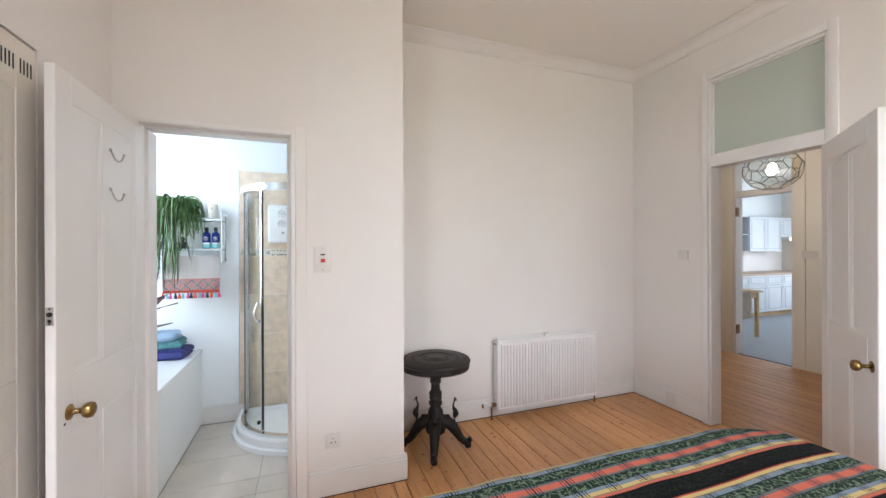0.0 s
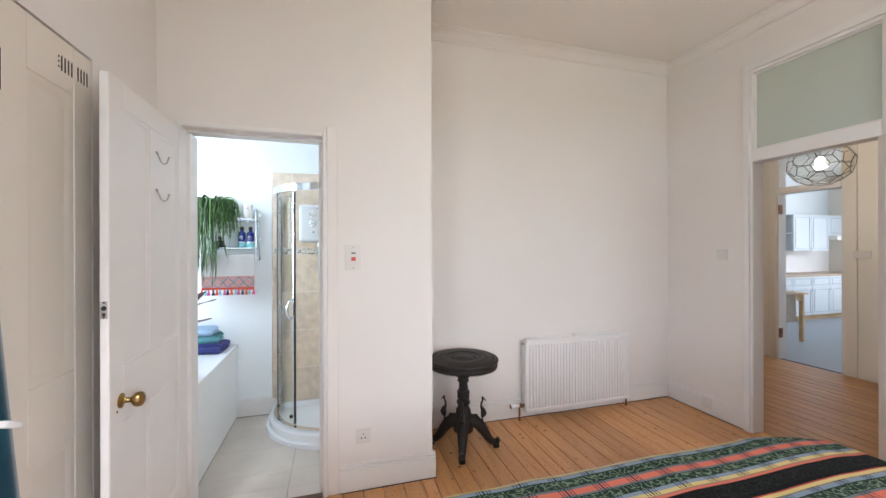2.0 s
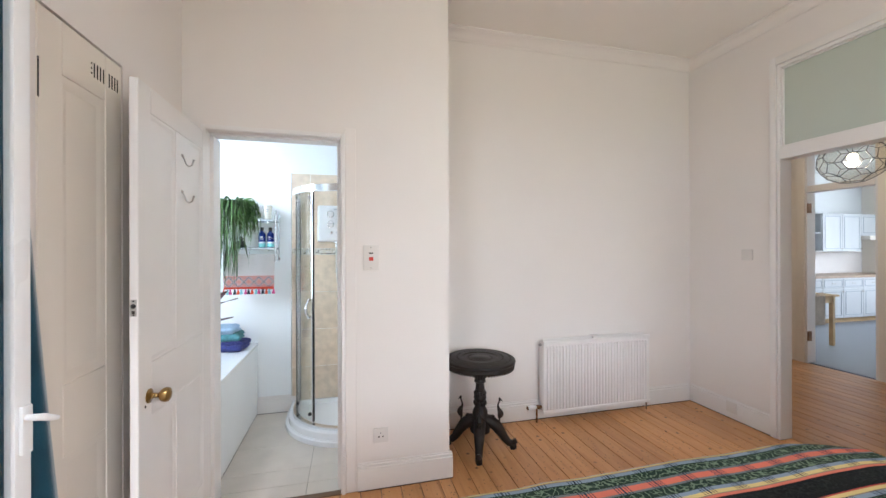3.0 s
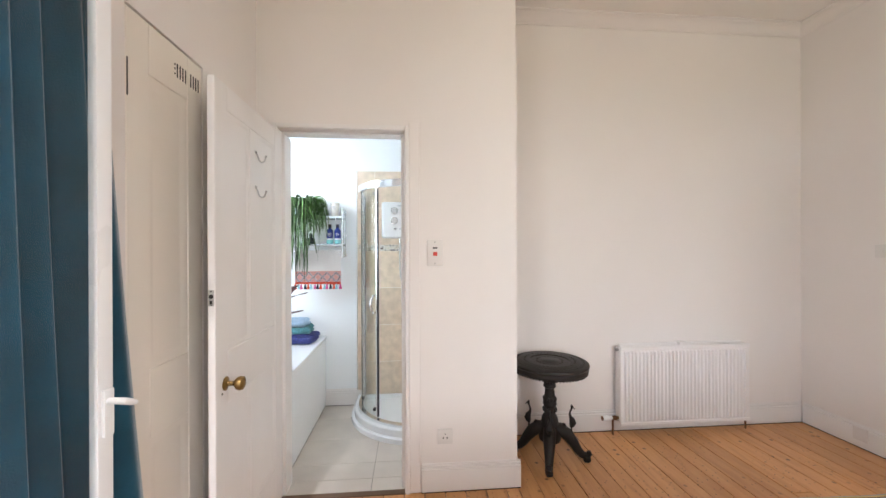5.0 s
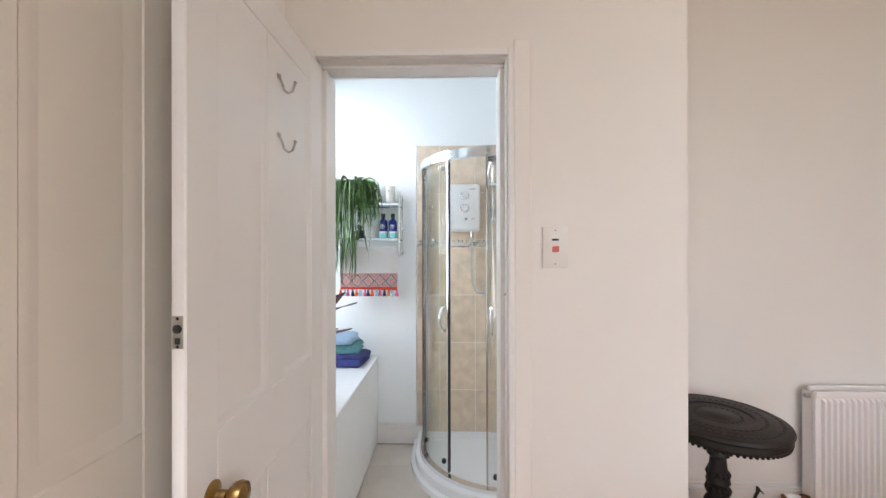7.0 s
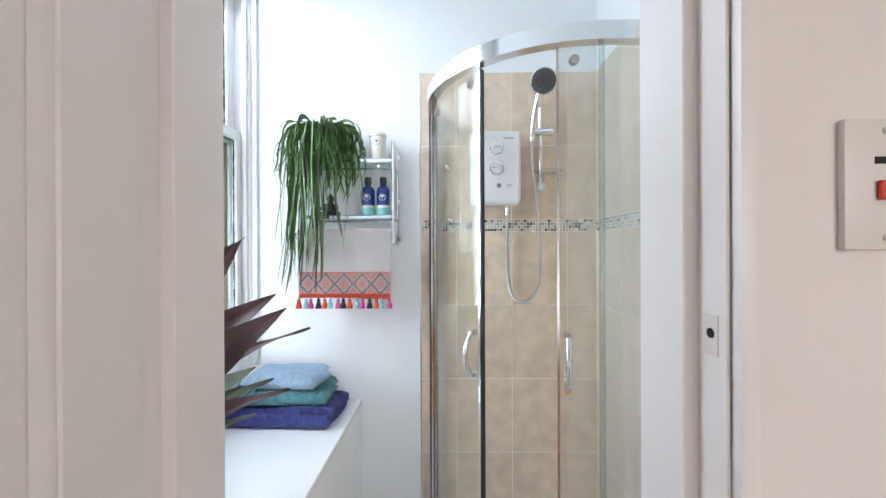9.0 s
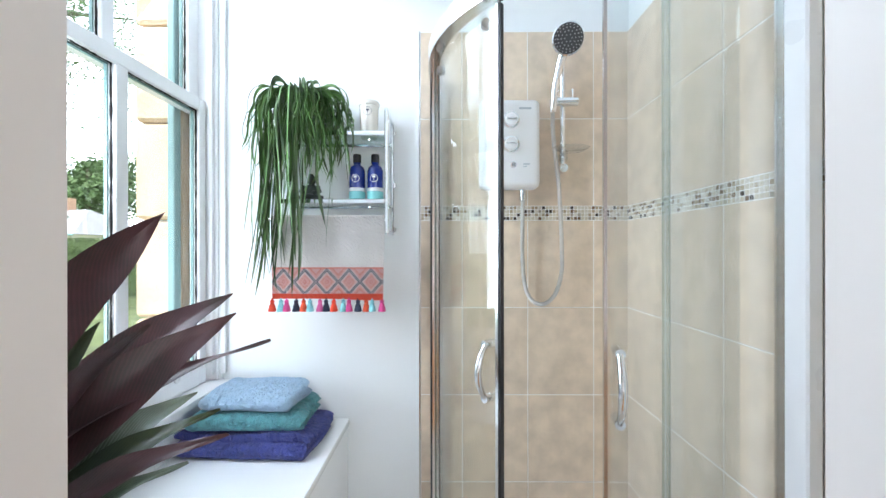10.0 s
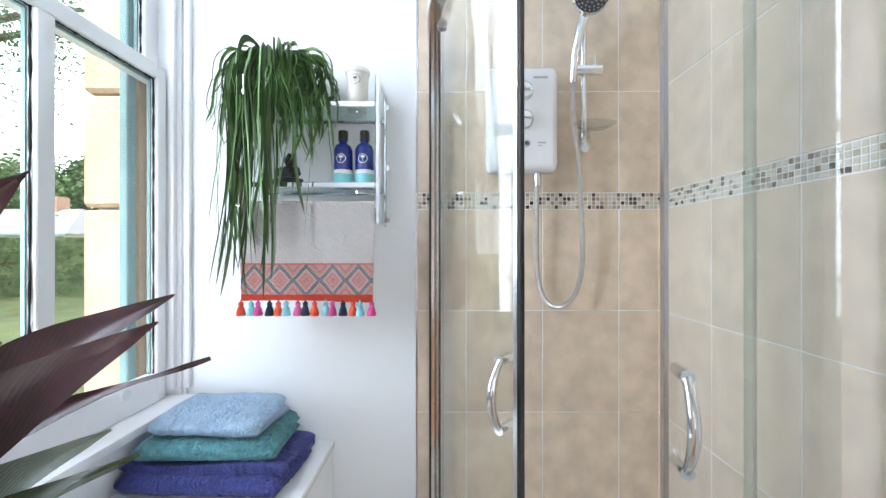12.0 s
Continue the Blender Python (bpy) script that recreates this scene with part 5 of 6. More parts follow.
STRAP = surface("strap_leaf", (0.075, 0.155, 0.042), 0.33, var=0.5, scale=14, fine=60, bump=0.15, per_object=0.5)
hp_pot = (-0.715, 3.408)
hang = thing("hanging_plant", "trailing green strap-leaved plant in a pot on the rack", "plant", (hp_pot[0], hp_pot[1], 1.676))
part("pot", lathe(B(), [(0.044, 1.6765), (0.049, 1.68), (0.060, 1.822), (0.064, 1.826), (0.064, 1.838), (0.056, 1.838), (0.053, 1.815), (0.0, 1.812)], (hp_pot[0], hp_pot[1], 0), 28), POT, hang)
pr = random.Random(11)
for k in range(230):
    a = pr.uniform(-math.pi, math.pi)
    if math.sin(a) > 0.25 and pr.random() < 0.8:
        a = -a
    c, s = math.cos(a), math.sin(a)
    # reach out of the pot, then hang
    reach = pr.uniform(0.035, 0.115) if c < 0 else pr.uniform(0.05, 0.15)
    rise = pr.uniform(0.0, 0.026)
    drop = pr.choice((pr.uniform(0.04, 0.14), pr.uniform(0.08, 0.22), pr.uniform(0.16, 0.30)))
    if k % 14 == 0:
        rise, reach, drop = pr.uniform(0.030, 0.044), pr.uniform(0.11, 0.16), pr.uniform(0.10, 0.20)
    elif c < 0.25 and k % 3 == 0:
        drop = pr.uniform(0.34, 0.68)
    elif c < 0.55 and k % 5 == 0:
        drop = pr.uniform(0.30, 0.56)
    if k >= 214:
        # a few long strands hanging before the shelves
        a = pr.uniform(-2.0, -0.75)
        c, s = math.cos(a), math.sin(a)
        reach, drop = pr.uniform(0.09, 0.14), pr.uniform(0.30, 0.64)
    p0 = Vector((hp_pot[0] + 0.042 * c, hp_pot[1] + 0.036 * s, 1.818))
    sway, lean, tipx = pr.uniform(0.004, 0.016), pr.uniform(-0.05, 0.05), pr.uniform(-0.03, 0.03)
    pts, n1, n2 = [], 9, max(6, int(drop / 0.03))
    for i in range(n1 + 1):
        e = i / n1
        q = math.sin(e * math.pi / 2)
        pts.append(p0 + Vector((c * reach * q, s * reach * 0.62 * q, rise * math.sin(math.pi * min(1, e * 0.95 + 0.05)) * 1.2 - 0.035 * e * e)))
    last = pts[-1]
    for i in range(1, n2 + 1):
        e = i / n2
        x = last.x + c * 0.02 * math.sin(e * 1.6) + lean * drop * e + sway * math.sin(e * 5 + k) + tipx * e ** 4
        pts.append(Vector((x, last.y - 0.012 * e, last.z - drop * e)))
    path = []
    for q in pts:
        y = min(q.y, 3.476)
        if q.z < 1.70 and q.x > -0.80:
            y = min(y, 3.322)
        path.append((q.x, y, q.z))
    part("leaf", strap(B(), path, pr.uniform(0.0034, 0.0068), pr.uniform(-1, 1)), STRAP, hang)


# broad dark-leaved plant on the ledge
def blade_material(name, dark, vein):
    m, nt, b = nodes_of(name)
    tc = nt.nodes.new("ShaderNodeTexCoord")
    w = add(nt, "ShaderNodeTexWave", Scale=16.0, Distortion=1.5, Detail=2.0)
    n = add(nt, "ShaderNodeTexNoise", Scale=9.0, Detail=4.0)
    nt.links.new(tc.outputs["UV"], w.inputs["Vector"])
    nt.links.new(tc.outputs["Object"], n.inputs["Vector"])
    w.bands_direction = "DIAGONAL"
    r = ramp(nt, w.outputs["Fac"], [(0.45, dark), (0.75, vein)])
    r2 = ramp(nt, n.outputs["Fac"], [(0.35, tone(dark, 0.8)), (0.65, tone(vein, 1.0))])
    mx = nt.nodes.new("ShaderNodeMix")
    mx.data_type = "RGBA"
    mx.inputs["Factor"].default_value = 0.72
    nt.links.new(r.outputs["Color"], mx.inputs["A"])
    nt.links.new(r2.outputs["Color"], mx.inputs["B"])
    nt.links.new(mx.outputs["Result"], b.inputs["Base Color"])
    b.inputs["Roughness"].default_value = 0.36
    bp = add(nt, "ShaderNodeBump", Strength=0.05, Distance=0.002)
    nt.links.new(w.outputs["Fac"], bp.inputs["Height"])
    nt.links.new(bp.outputs["Normal"], b.inputs["Normal"])
    return m


PURPLE = blade_material("purple_brown_leaf", (0.034, 0.020, 0.018), (0.098, 0.034, 0.042))
SILVER = blade_material("silver_striped_leaf", (0.045, 0.075, 0.04), (0.30, 0.36, 0.30))
DEEPGREEN = blade_material("deep_green_leaf", (0.018, 0.035, 0.016), (0.05, 0.07, 0.025))


def blade(base, tip, w, sag=0.03, roll=0.0):
    """A lance-shaped leaf with a folded midrib and a pointed tip."""
    bm = B()
    uv = bm.loops.layers.uv.new("uv")
    p0, p1 = Vector(base), Vector(tip)
    L = (p1 - p0).length
    d0 = (p1 - p0).normalized()
    light = Vector((-0.1, 2.1, 1.35)) - p0.lerp(p1, 0.6)
    up = (light - d0 * light.dot(d0)).normalized()
    side = d0.cross(up)
    side, up = side * math.cos(roll) + up * math.sin(roll), up * math.cos(roll) - side * math.sin(roll)
    n, rows = 22, []
    for i in range(n + 1):
        u = i / n
        c = p0.lerp(p1, u) + Vector((0, 0, 1)) * sag * math.sin(math.pi * u)
        ww = w * max(0.012, (math.sin(math.pi * u ** 0.80) ** 0.78) * (1 - 0.35 * u ** 6)) if 0 < u < 1 else w * 0.03
        if u > 0.93:
            ww = w * 0.16 * (1 - u) / 0.07 + 0.0004
        row = []
        for j in range(7):
            v = (j - 3) / 3
            row.append((bm.verts.new(c + side * ww * v + up * (abs(v) ** 1.3 * ww * 0.34 + 0.004 * math.sin(u * 16 + v * 2) * abs(v))), (u * L * 4, v * 0.25)))
        rows.append(row)
    for a, b in zip(rows, rows[1:]):
        for j in range(6):
            f = bm.faces.new((a[j][0], a[j + 1][0], b[j + 1][0], b[j][0]))
            for lp_, q in zip(f.loops, (a[j], a[j + 1], b[j + 1], b[j])):
                lp_[uv].uv = q[1]
    return bm


PB = (-0.865, 2.475)
bp_ = thing("broad_leaf_plant", "potted plant with long purple-brown leaves on the ledge", "plant", (PB[0], PB[1], 0.625))
part("pot", lathe(B(), [(0.062, 0.6255), (0.068, 0.63), (0.085, 0.745), (0.088, 0.752), (0.080, 0.752), (0.076, 0.735), (0.0, 0.732)], (PB[0], PB[1], 0), 32), POT, bp_)
for tip, w, sag, roll, mt, z0 in (
        ((-0.700, 2.946, 1.168), 0.046, 0.045, 0.35, PURPLE, 0.86), ((-0.583, 2.750, 1.155), 0.048, 0.030, 0.3, PURPLE, 0.84),
        ((-0.534, 2.786, 1.095), 0.020, 0.035, 0.9, PURPLE, 0.90), ((-0.630, 2.636, 1.338), 0.046, 0.030, -0.3, PURPLE, 0.95),
        ((-0.512, 2.602, 0.998), 0.024, 0.040, 0.6, PURPLE, 0.80), ((-0.631, 2.779, 0.960), 0.030, 0.035, 0.7, DEEPGREEN, 0.80),
        ((-0.690, 2.800, 0.985), 0.036, 0.035, 0.3, SILVER, 0.80), ((-0.645, 2.620, 1.160), 0.028, 0.020, 0.7, PURPLE, 0.85),
        ((-0.715, 2.610, 1.165), 0.036, 0.020, 0.2, DEEPGREEN, 0.82), ((-0.720, 2.86, 1.10), 0.026, 0.030, 0.6, DEEPGREEN, 0.85),
        ((-0.930, 2.80, 1.22), 0.036, 0.02, 1.0, PURPLE, 0.9), ((-0.640, 2.70, 0.90), 0.024, 0.03, 0.7, SILVER, 0.78),
        ((-0.97, 2.60, 1.30), 0.034, 0.02, 0.4, PURPLE, 0.9)):
    b0 = Vector((PB[0], PB[1], z0)) + (Vector(tip) - Vector((PB[0], PB[1], z0))) * 0.06
    lf = part("leaf", blade(b0, tip, w, sag, roll), mt, bp_)
    part("stalk", tube(B(), [(PB[0], PB[1], 0.735), (PB[0] + (b0.x - PB[0]) * 0.4, PB[1] + (b0.y - PB[1]) * 0.4, (0.735 + b0.z) / 2), tuple(b0)], [0.006, 0.005, 0.0035], 8), DEEPGREEN, lf)


# folded towels on the ledge
def folded(name, label, mat, x0, x1, y0, y1, z0, z1, seed, turn=0.0, layers=2):
    """A thick cloth folded to and fro: a round bend at the front, the turned layers showing at the ends."""
    bm = B()
    h = z1 - z0
    p = h / layers
    mid, rr_ = [], random.Random(int(seed))
    for n in range(layers):
        front, back = y0 + p * 0.62 + rr_.uniform(0, 0.004), y1 - p * 0.62 - rr_.uniform(0, 0.01)
        z = z0 + p * (n + 0.5)
        ys = [back + (front - back) * k / 30 for k in range(31)]
        for y in (ys if n % 2 == 0 else ys[::-1]):
            mid.append(Vector((0, y, z)))
        if n < layers - 1:
            sy, ey = (-1, front) if n % 2 == 0 else (1, back)
            for k in range(1, 10):
                a = -math.pi / 2 + math.pi * k / 10
                mid.append(Vector((0, ey + sy * p * 0.60 * math.cos(a), z + p / 2 + p / 2 * math.sin(a))))
    half = p * 0.47
    sides = ([], [])
    for k, q in enumerate(mid):
        d = (mid[min(k + 1, len(mid) - 1)] - mid[max(k - 1, 0)]).normalized()
        nrm = Vector((0, -d.z, d.y)) * half
        sides[0].append(q + nrm)
        sides[1].append(q - nrm)
    nu, rings = 84, []
    n = len(mid)
    for j in range(nu + 1):
        v = j / nu * 2 - 1
        roll = (1 - min(1, max(0, (abs(v) - 0.86) / 0.14)) ** 2.4) ** 0.5 if abs(v) < 1 else 0.0
        roll = 0.22 + 0.78 * roll
        ring = []
        for lst, flip in ((sides[0], False), (sides[1], True)):
            seq = range(n - 1, -1, -1) if flip else range(n)
            for k in seq:
                q = mid[k] + (lst[k] - mid[k]) * roll
                top = (q.z - z0) / h
                x = (x0 + x1) / 2 + (x1 - x0) / 2 * v * (1 - 0.03 * math.cos(k * 0.13 + seed))
                w = Vector((x * 6, q.y * 6, seed + top * 1.2))
                soft = noise.noise(w) * 0.013 + noise.noise(w * 2.3) * 0.006
                sag = -0.010 * top * max(0, (abs(v) - 0.75) / 0.25) ** 2
                f = Vector((x, q.y, q.z + seed))
                pile = noise.noise(f * 70) * 0.0032 + noise.noise(f * 150) * 0.0026
                ring.append(bm.verts.new((x + pile + 0.012 * noise.noise(w + Vector((9, 0, top * 4))), q.y - pile * 1.4 + 0.006 * noise.noise(w + Vector((3, 7, 0))), q.z + top * (soft + sag) + pile * top)))
        rings.append(ring)
    m = 2 * n
    for a, b in zip(rings, rings[1:]):
        for i in range(m):
            bm.faces.new((a[i], a[(i + 1) % m], b[(i + 1) % m], b[i]))
    for ring in (rings[0], rings[-1]):
        for k in range(n - 1):
            bm.faces.new((ring[k], ring[k + 1], ring[m - 2 - k], ring[m - 1 - k]))
    low = min(v.co.z for v in bm.verts)
    cx, cy = (x0 + x1) / 2, (y0 + y1) / 2
    mt = Matrix.Translation((cx, cy, z0 - low)) @ Matrix.Rotation(radians(turn), 4, "Z") @ Matrix.Translation((-cx, -cy, 0))
    bmesh.ops.transform(bm, matrix=mt, verts=bm.verts[:])
    return solo(name, bm, mat, label, "towel", group="stack of folded towels")


folded("towel", "folded navy blue towel at the foot of the stack", TOWEL_N, -1.035, -0.605, 3.195, 3.435, 0.6255, 0.700, 1.0, -3, 3)
folded("towel", "folded teal towel in the middle of the stack", TOWEL_T, -1.000, -0.640, 3.215, 3.430, 0.700, 0.757, 5.0, 2)
folded("towel", "folded pale blue towel on top of the stack", TOWEL_L, -0.968, -0.672, 3.230, 3.420, 0.757, 0.815, 9.0, -2)


# patterned hand towel over the rack's rail
def hand_towel_material():
    m, nt, b = nodes_of("embroidered_towel")
    tc = nt.nodes.new("ShaderNodeTexCoord")
    sp = nt.nodes.new("ShaderNodeSeparateXYZ")
    nt.links.new(tc.outputs["Object"], sp.inputs["Vector"])

    def op(kind, a, b_):
        n = nt.nodes.new("ShaderNodeMath")
        n.operation = kind
        for i, v in enumerate((a, b_)):
            if v is None:
                continue
            if isinstance(v, (int, float)):
                n.inputs[i].default_value = v
            else:
                nt.links.new(v, n.inputs[i])
        return n.outputs[0]
    # diamonds 66 mm wide, band from 8 to 80 mm above the hem
    fx_ = op("ABSOLUTE", op("SUBTRACT", op("FRACT", op("MULTIPLY", sp.outputs["X"], 1 / 0.0755), None), 0.5), None)
    fz_ = op("ABSOLUTE", op("SUBTRACT", op("MULTIPLY", op("SUBTRACT", sp.outputs["Z"], 0.017), 1 / 0.086), 0.5), None)
    dia = op("ADD", fx_, fz_)
    lines = ramp(nt, dia, [(0.0, (0.64, 0.36, 0.33)), (0.06, (0.55, 0.12, 0.10)), (0.10, (0.66, 0.36, 0.33)), (0.22, (0.58, 0.17, 0.14)), (0.26, (0.66, 0.40, 0.37)), (0.37, (0.66, 0.62, 0.60)), (0.405, (0.060, 0.068, 0.11)), (0.465, (0.60, 0.57, 0.56)), (0.495, (0.065, 0.072, 0.115)), (0.555, (0.66, 0.62, 0.60)), (0.59, (0.64, 0.34, 0.31)), (0.74, (0.56, 0.14, 0.11)), (0.79, (0.64, 0.36, 0.33))])
    lines.color_ramp.interpolation = "CONSTANT"
    chk = add(nt, "ShaderNodeTexChecker", Scale=300.0)
    nt.links.new(tc.outputs["Object"], chk.inputs["Vector"])
    mx = nt.nodes.new("ShaderNodeMix")
    mx.data_type = "RGBA"
    mx.inputs["B"].default_value = (0.78, 0.62, 0.58, 1)
    kk = op("MULTIPLY", chk.outputs["Fac"], 0.22)
    nt.links.new(kk, mx.inputs["Factor"])
    nt.links.new(lines.outputs["Color"], mx.inputs["A"])
    zz = op("MULTIPLY", sp.outputs["Z"], 1.0)
    zone = ramp(nt, zz, [(0.0, (0, 0, 0)), (0.017, (1, 1, 1)), (0.103, (0, 0, 0))])
    zone.color_ramp.interpolation = "CONSTANT"
    base = ramp(nt, zz, [(0.0, (0.66, 0.085, 0.045)), (0.016, (0.66, 0.56, 0.53)), (0.103, (0.68, 0.20, 0.155)), (0.108, (0.735, 0.70, 0.67))])
    base.color_ramp.interpolation = "CONSTANT"
    m2 = nt.nodes.new("ShaderNodeMix")
    m2.data_type = "RGBA"
    nt.links.new(zone.outputs["Color"], m2.inputs["Factor"])
    nt.links.new(base.outputs["Color"], m2.inputs["A"])
    nt.links.new(mx.outputs["Result"], m2.inputs["B"])
    nt.links.new(m2.outputs["Result"], b.inputs["Base Color"])
    b.inputs["Roughness"].default_value = 0.95
    wv = add(nt, "ShaderNodeTexWave", Scale=34.0, Distortion=14.0, Detail=1.0)
    wv.bands_direction = "DIAGONAL"
    n = add(nt, "ShaderNodeTexNoise", Scale=420.0)
    nt.links.new(tc.outputs["Object"], wv.inputs["Vector"])
    nt.links.new(tc.outputs["Object"], n.inputs["Vector"])
    bp1 = add(nt, "ShaderNodeBump", Strength=0.35, Distance=0.004)
    nt.links.new(wv.outputs["Fac"], bp1.inputs["Height"])
    bp2 = add(nt, "ShaderNodeBump", Strength=0.6, Distance=0.003)
    nt.links.new(n.outputs["Fac"], bp2.inputs["Height"])
    nt.links.new(bp1.outputs["Normal"], bp2.inputs["Normal"])
    nt.links.new(bp2.outputs["Normal"], b.inputs["Normal"])
    return m


HX0, HX1, HZ0, HZ1 = -0.783, -0.402, 1.104, 1.386
ht = thing("hand_towel", "cream hand towel with a pink diamond border and tassels", "towel", (-0.78, 3.33, HZ0))


def hanging(u, v):
    z = v * (HZ1 - HZ0 + 0.16)
    top = HZ1 - HZ0
    wob = 0.006 * math.sin(u * 11 + 1) * (1 - min(1, z / top)) + 0.003 * math.sin(u * 23)
    x = u * (HX1 - HX0) + 0.006 * math.sin(v * 3) * (u - 0.5)
    if z < top:
        return Vector((x, -0.004 + wob * 0.6, z + 0.003 * math.sin(u * 5)))
    e = z - top
    a = min(math.pi, e / 0.010)
    return Vector((x, -0.004 + 0.010 * (1 - math.cos(a)) + wob * 0.1, top + 0.007 * math.sin(a) - max(0, e - 0.0314)))


cl = grid(B(), hanging, 90, 70)
bmesh.ops.solidify(cl, geom=cl.faces[:], thickness=0.003)
part("cloth", cl, hand_towel_material(), ht, local=True)
TASSEL = [surface("tassel_yarn", c, 0.95, var=0.2, scale=60, fine=300, bump=0.8, dist=0.003) for c in ((0.72, 0.07, 0.03), (0.25, 0.58, 0.62), (0.62, 0.08, 0.26), (0.02, 0.025, 0.05), (0.72, 0.10, 0.04), (0.27, 0.60, 0.66), (0.60, 0.12, 0.30))]
ORDER = [0, 1, 2, 3, 4, 5, 6, 3, 0, 1, 2, 3, 4, 5, 2]
for k in range(15):
    x = HX0 + 0.004 + (HX1 - HX0 - 0.008) * k / 14
    sw = 0.004 * math.sin(k * 2.3)
    part("tassel", lathe(B(), [(0.002, 0.006), (0.003, 0.0), (0.0075, -0.004), (0.007, -0.010), (0.0055, -0.012), (0.0095, -0.020), (0.0130, -0.036), (0.0122, -0.040), (0.0, -0.039)][::-1], (x + sw, 3.326, HZ0 - 0.001), 14), TASSEL[ORDER[k]], ht, smooth=True)


# ---- hall and kitchen things ----
pend = thing("pendant_lamp", "faceted glass and black wire pendant lamp, lit", "lamp", (4.6, 2.32, 2.2))
PC = Vector((4.6, 2.32, 2.215))
ico = B()
bmesh.ops.create_icosphere(ico, subdivisions=1, radius=1.0)
flat = Matrix.Diagonal((1, 1, 0.86, 1))
wire = B()


def node(u, v):
    """Corner of the football-like cage on the edge from u towards v."""
    return PC + flat @ (u.co * 2 / 3 + v.co / 3).normalized() * 0.238


for e in ico.edges:
    u, v = e.verts
    tube(wire, [node(u, v), node(v, u)], 0.0034, 6)
for f in ico.faces:
    for i in range(3):
        u, v, w = f.verts[i], f.verts[i - 1], f.verts[i - 2]
        tube(wire, [node(u, v), node(u, w)], 0.0034, 6)
ico.free()
part("wire_cage", wire, WIRE, pend, "blackened wire cage")
gl = B()
bmesh.ops.create_icosphere(gl, subdivisions=3, radius=0.232)
bmesh.ops.transform(gl, matrix=Matrix.Translation(PC) @ flat, verts=gl.verts[:])
g = part("glass_shade", gl, pane_material("smoky_glass", (0.95, 0.93, 0.88)), pend)
g.visible_shadow = False
bu = B()
bmesh.ops.create_icosphere(bu, subdivisions=3, radius=0.034)
bmesh.ops.transform(bu, matrix=Matrix.Translation(PC + Vector((0, 0, 0.03))), verts=bu.verts[:])
part("bulb", bu, BULB, pend, "glowing bulb").visible_shadow = False
part("cord", tube(B(), [PC + Vector((0, 0, 0.075)), Vector((4.6, 2.32, H))], 0.004, 6), WIRE, pend)
hsw = plate("wall_socket", "cream double switch plate on the hall wall", "switch", (5.7345, 2.575, 1.355), 0.146, 0.088, "-x")
part("rocker", box(B(), 5.721, 5.7254, 2.545, 2.560, 1.342, 1.368, 0.001), SWITCH, hsw)


def front(parent, x0, x1, y, z0, z1):
    """A framed cabinet door or drawer front with a raised field."""
    d = part("door", box(B(), x0 + 0.003, x1 - 0.003, y - 0.02, y - 0.0005, z0 + 0.003, z1 - 0.003, 0.004), KITCHEN, parent)
    m_ = 0.055 if z1 - z0 > 0.3 else 0.035
    for a, b, c, e in ((x0 + m_, x0 + m_ + 0.012, z0 + m_, z1 - m_), (x1 - m_ - 0.012, x1 - m_, z0 + m_, z1 - m_), (x0 + m_ + 0.012, x1 - m_ - 0.012, z0 + m_, z0 + m_ + 0.012), (x0 + m_ + 0.012, x1 - m_ - 0.012, z1 - m_ - 0.012, z1 - m_)):
        part("moulding", box(B(), a, b, y - 0.026, y - 0.0202, c, e, 0.002), KGLAZE, d, "grey-blue glazed moulding")
    if z1 - z0 > 0.3:
        part("handle", lathe(B(), [(0.014, -0.025), (0.008, -0.01), (0.008, 0)], (x1 - 0.035, y - 0.0202, z1 - 0.06 if z0 < 0.5 else z0 + 0.06), 12, "y"), STEEL, d)
    else:
        part("handle", tube(B(), [((x0 + x1) / 2 - 0.04, y - 0.03, (z0 + z1) / 2), ((x0 + x1) / 2 + 0.04, y - 0.03, (z0 + z1) / 2)], 0.005, 8), STEEL, d)


for x in (8.23, 8.77, 9.31, 9.85, 10.39):
    cab = thing("base_cabinet", "pale blue-grey kitchen base cabinet with drawer", "cabinet", (x + 0.27, 5.36, 0), "kitchen base cabinets")
    part("body", box(B(), x + 0.001, x + 0.539, 5.06, 5.675, 0.10, 0.86), KITCHEN, cab)
    part("plinth", box(B(), x + 0.001, x + 0.539, 5.11, 5.125, 0.005, 0.099), PINE, cab)
    front(cab, x, x + 0.54, 5.0595, 0.10, 0.66)
    front(cab, x, x + 0.54, 5.0595, 0.66, 0.86)
solo("worktop", box(B(), 8.0, 10.98, 5.02, 5.676, 0.861, 0.90, 0.004), WORKTOP, "wood-effect kitchen worktop over the cabinets", "worktop")
for x in (9.275, 9.815, 10.355):
    z0 = 1.68 if x > 10 else 1.36
    cab = thing("wall_cabinet", "pale blue-grey kitchen wall cabinet", "cabinet", (x + 0.27, 5.5, 1.4), "kitchen wall cabinets")
    part("body", box(B(), x + 0.001, x + 0.539, 5.36, 5.675, z0, 2.12), KITCHEN, cab)
    front(cab, x, x + 0.54, 5.3595, z0, 2.12)
osh = thing("open_shelf_unit", "open grey-blue wall shelf with crockery", "shelf", (9.12, 5.5, 1.36))
part("side", box(B(), 8.975, 8.99, 5.36, 5.675, 1.36, 2.12), KITCHEN, osh)
part("side", box(B(), 9.259, 9.2735, 5.36, 5.675, 1.36, 2.12), KITCHEN, osh)
for z in (1.36, 1.72, 2.105):
    part("shelf", box(B(), 8.9905, 9.2585, 5.36, 5.675, z, z + 0.015), KITCHEN, osh)
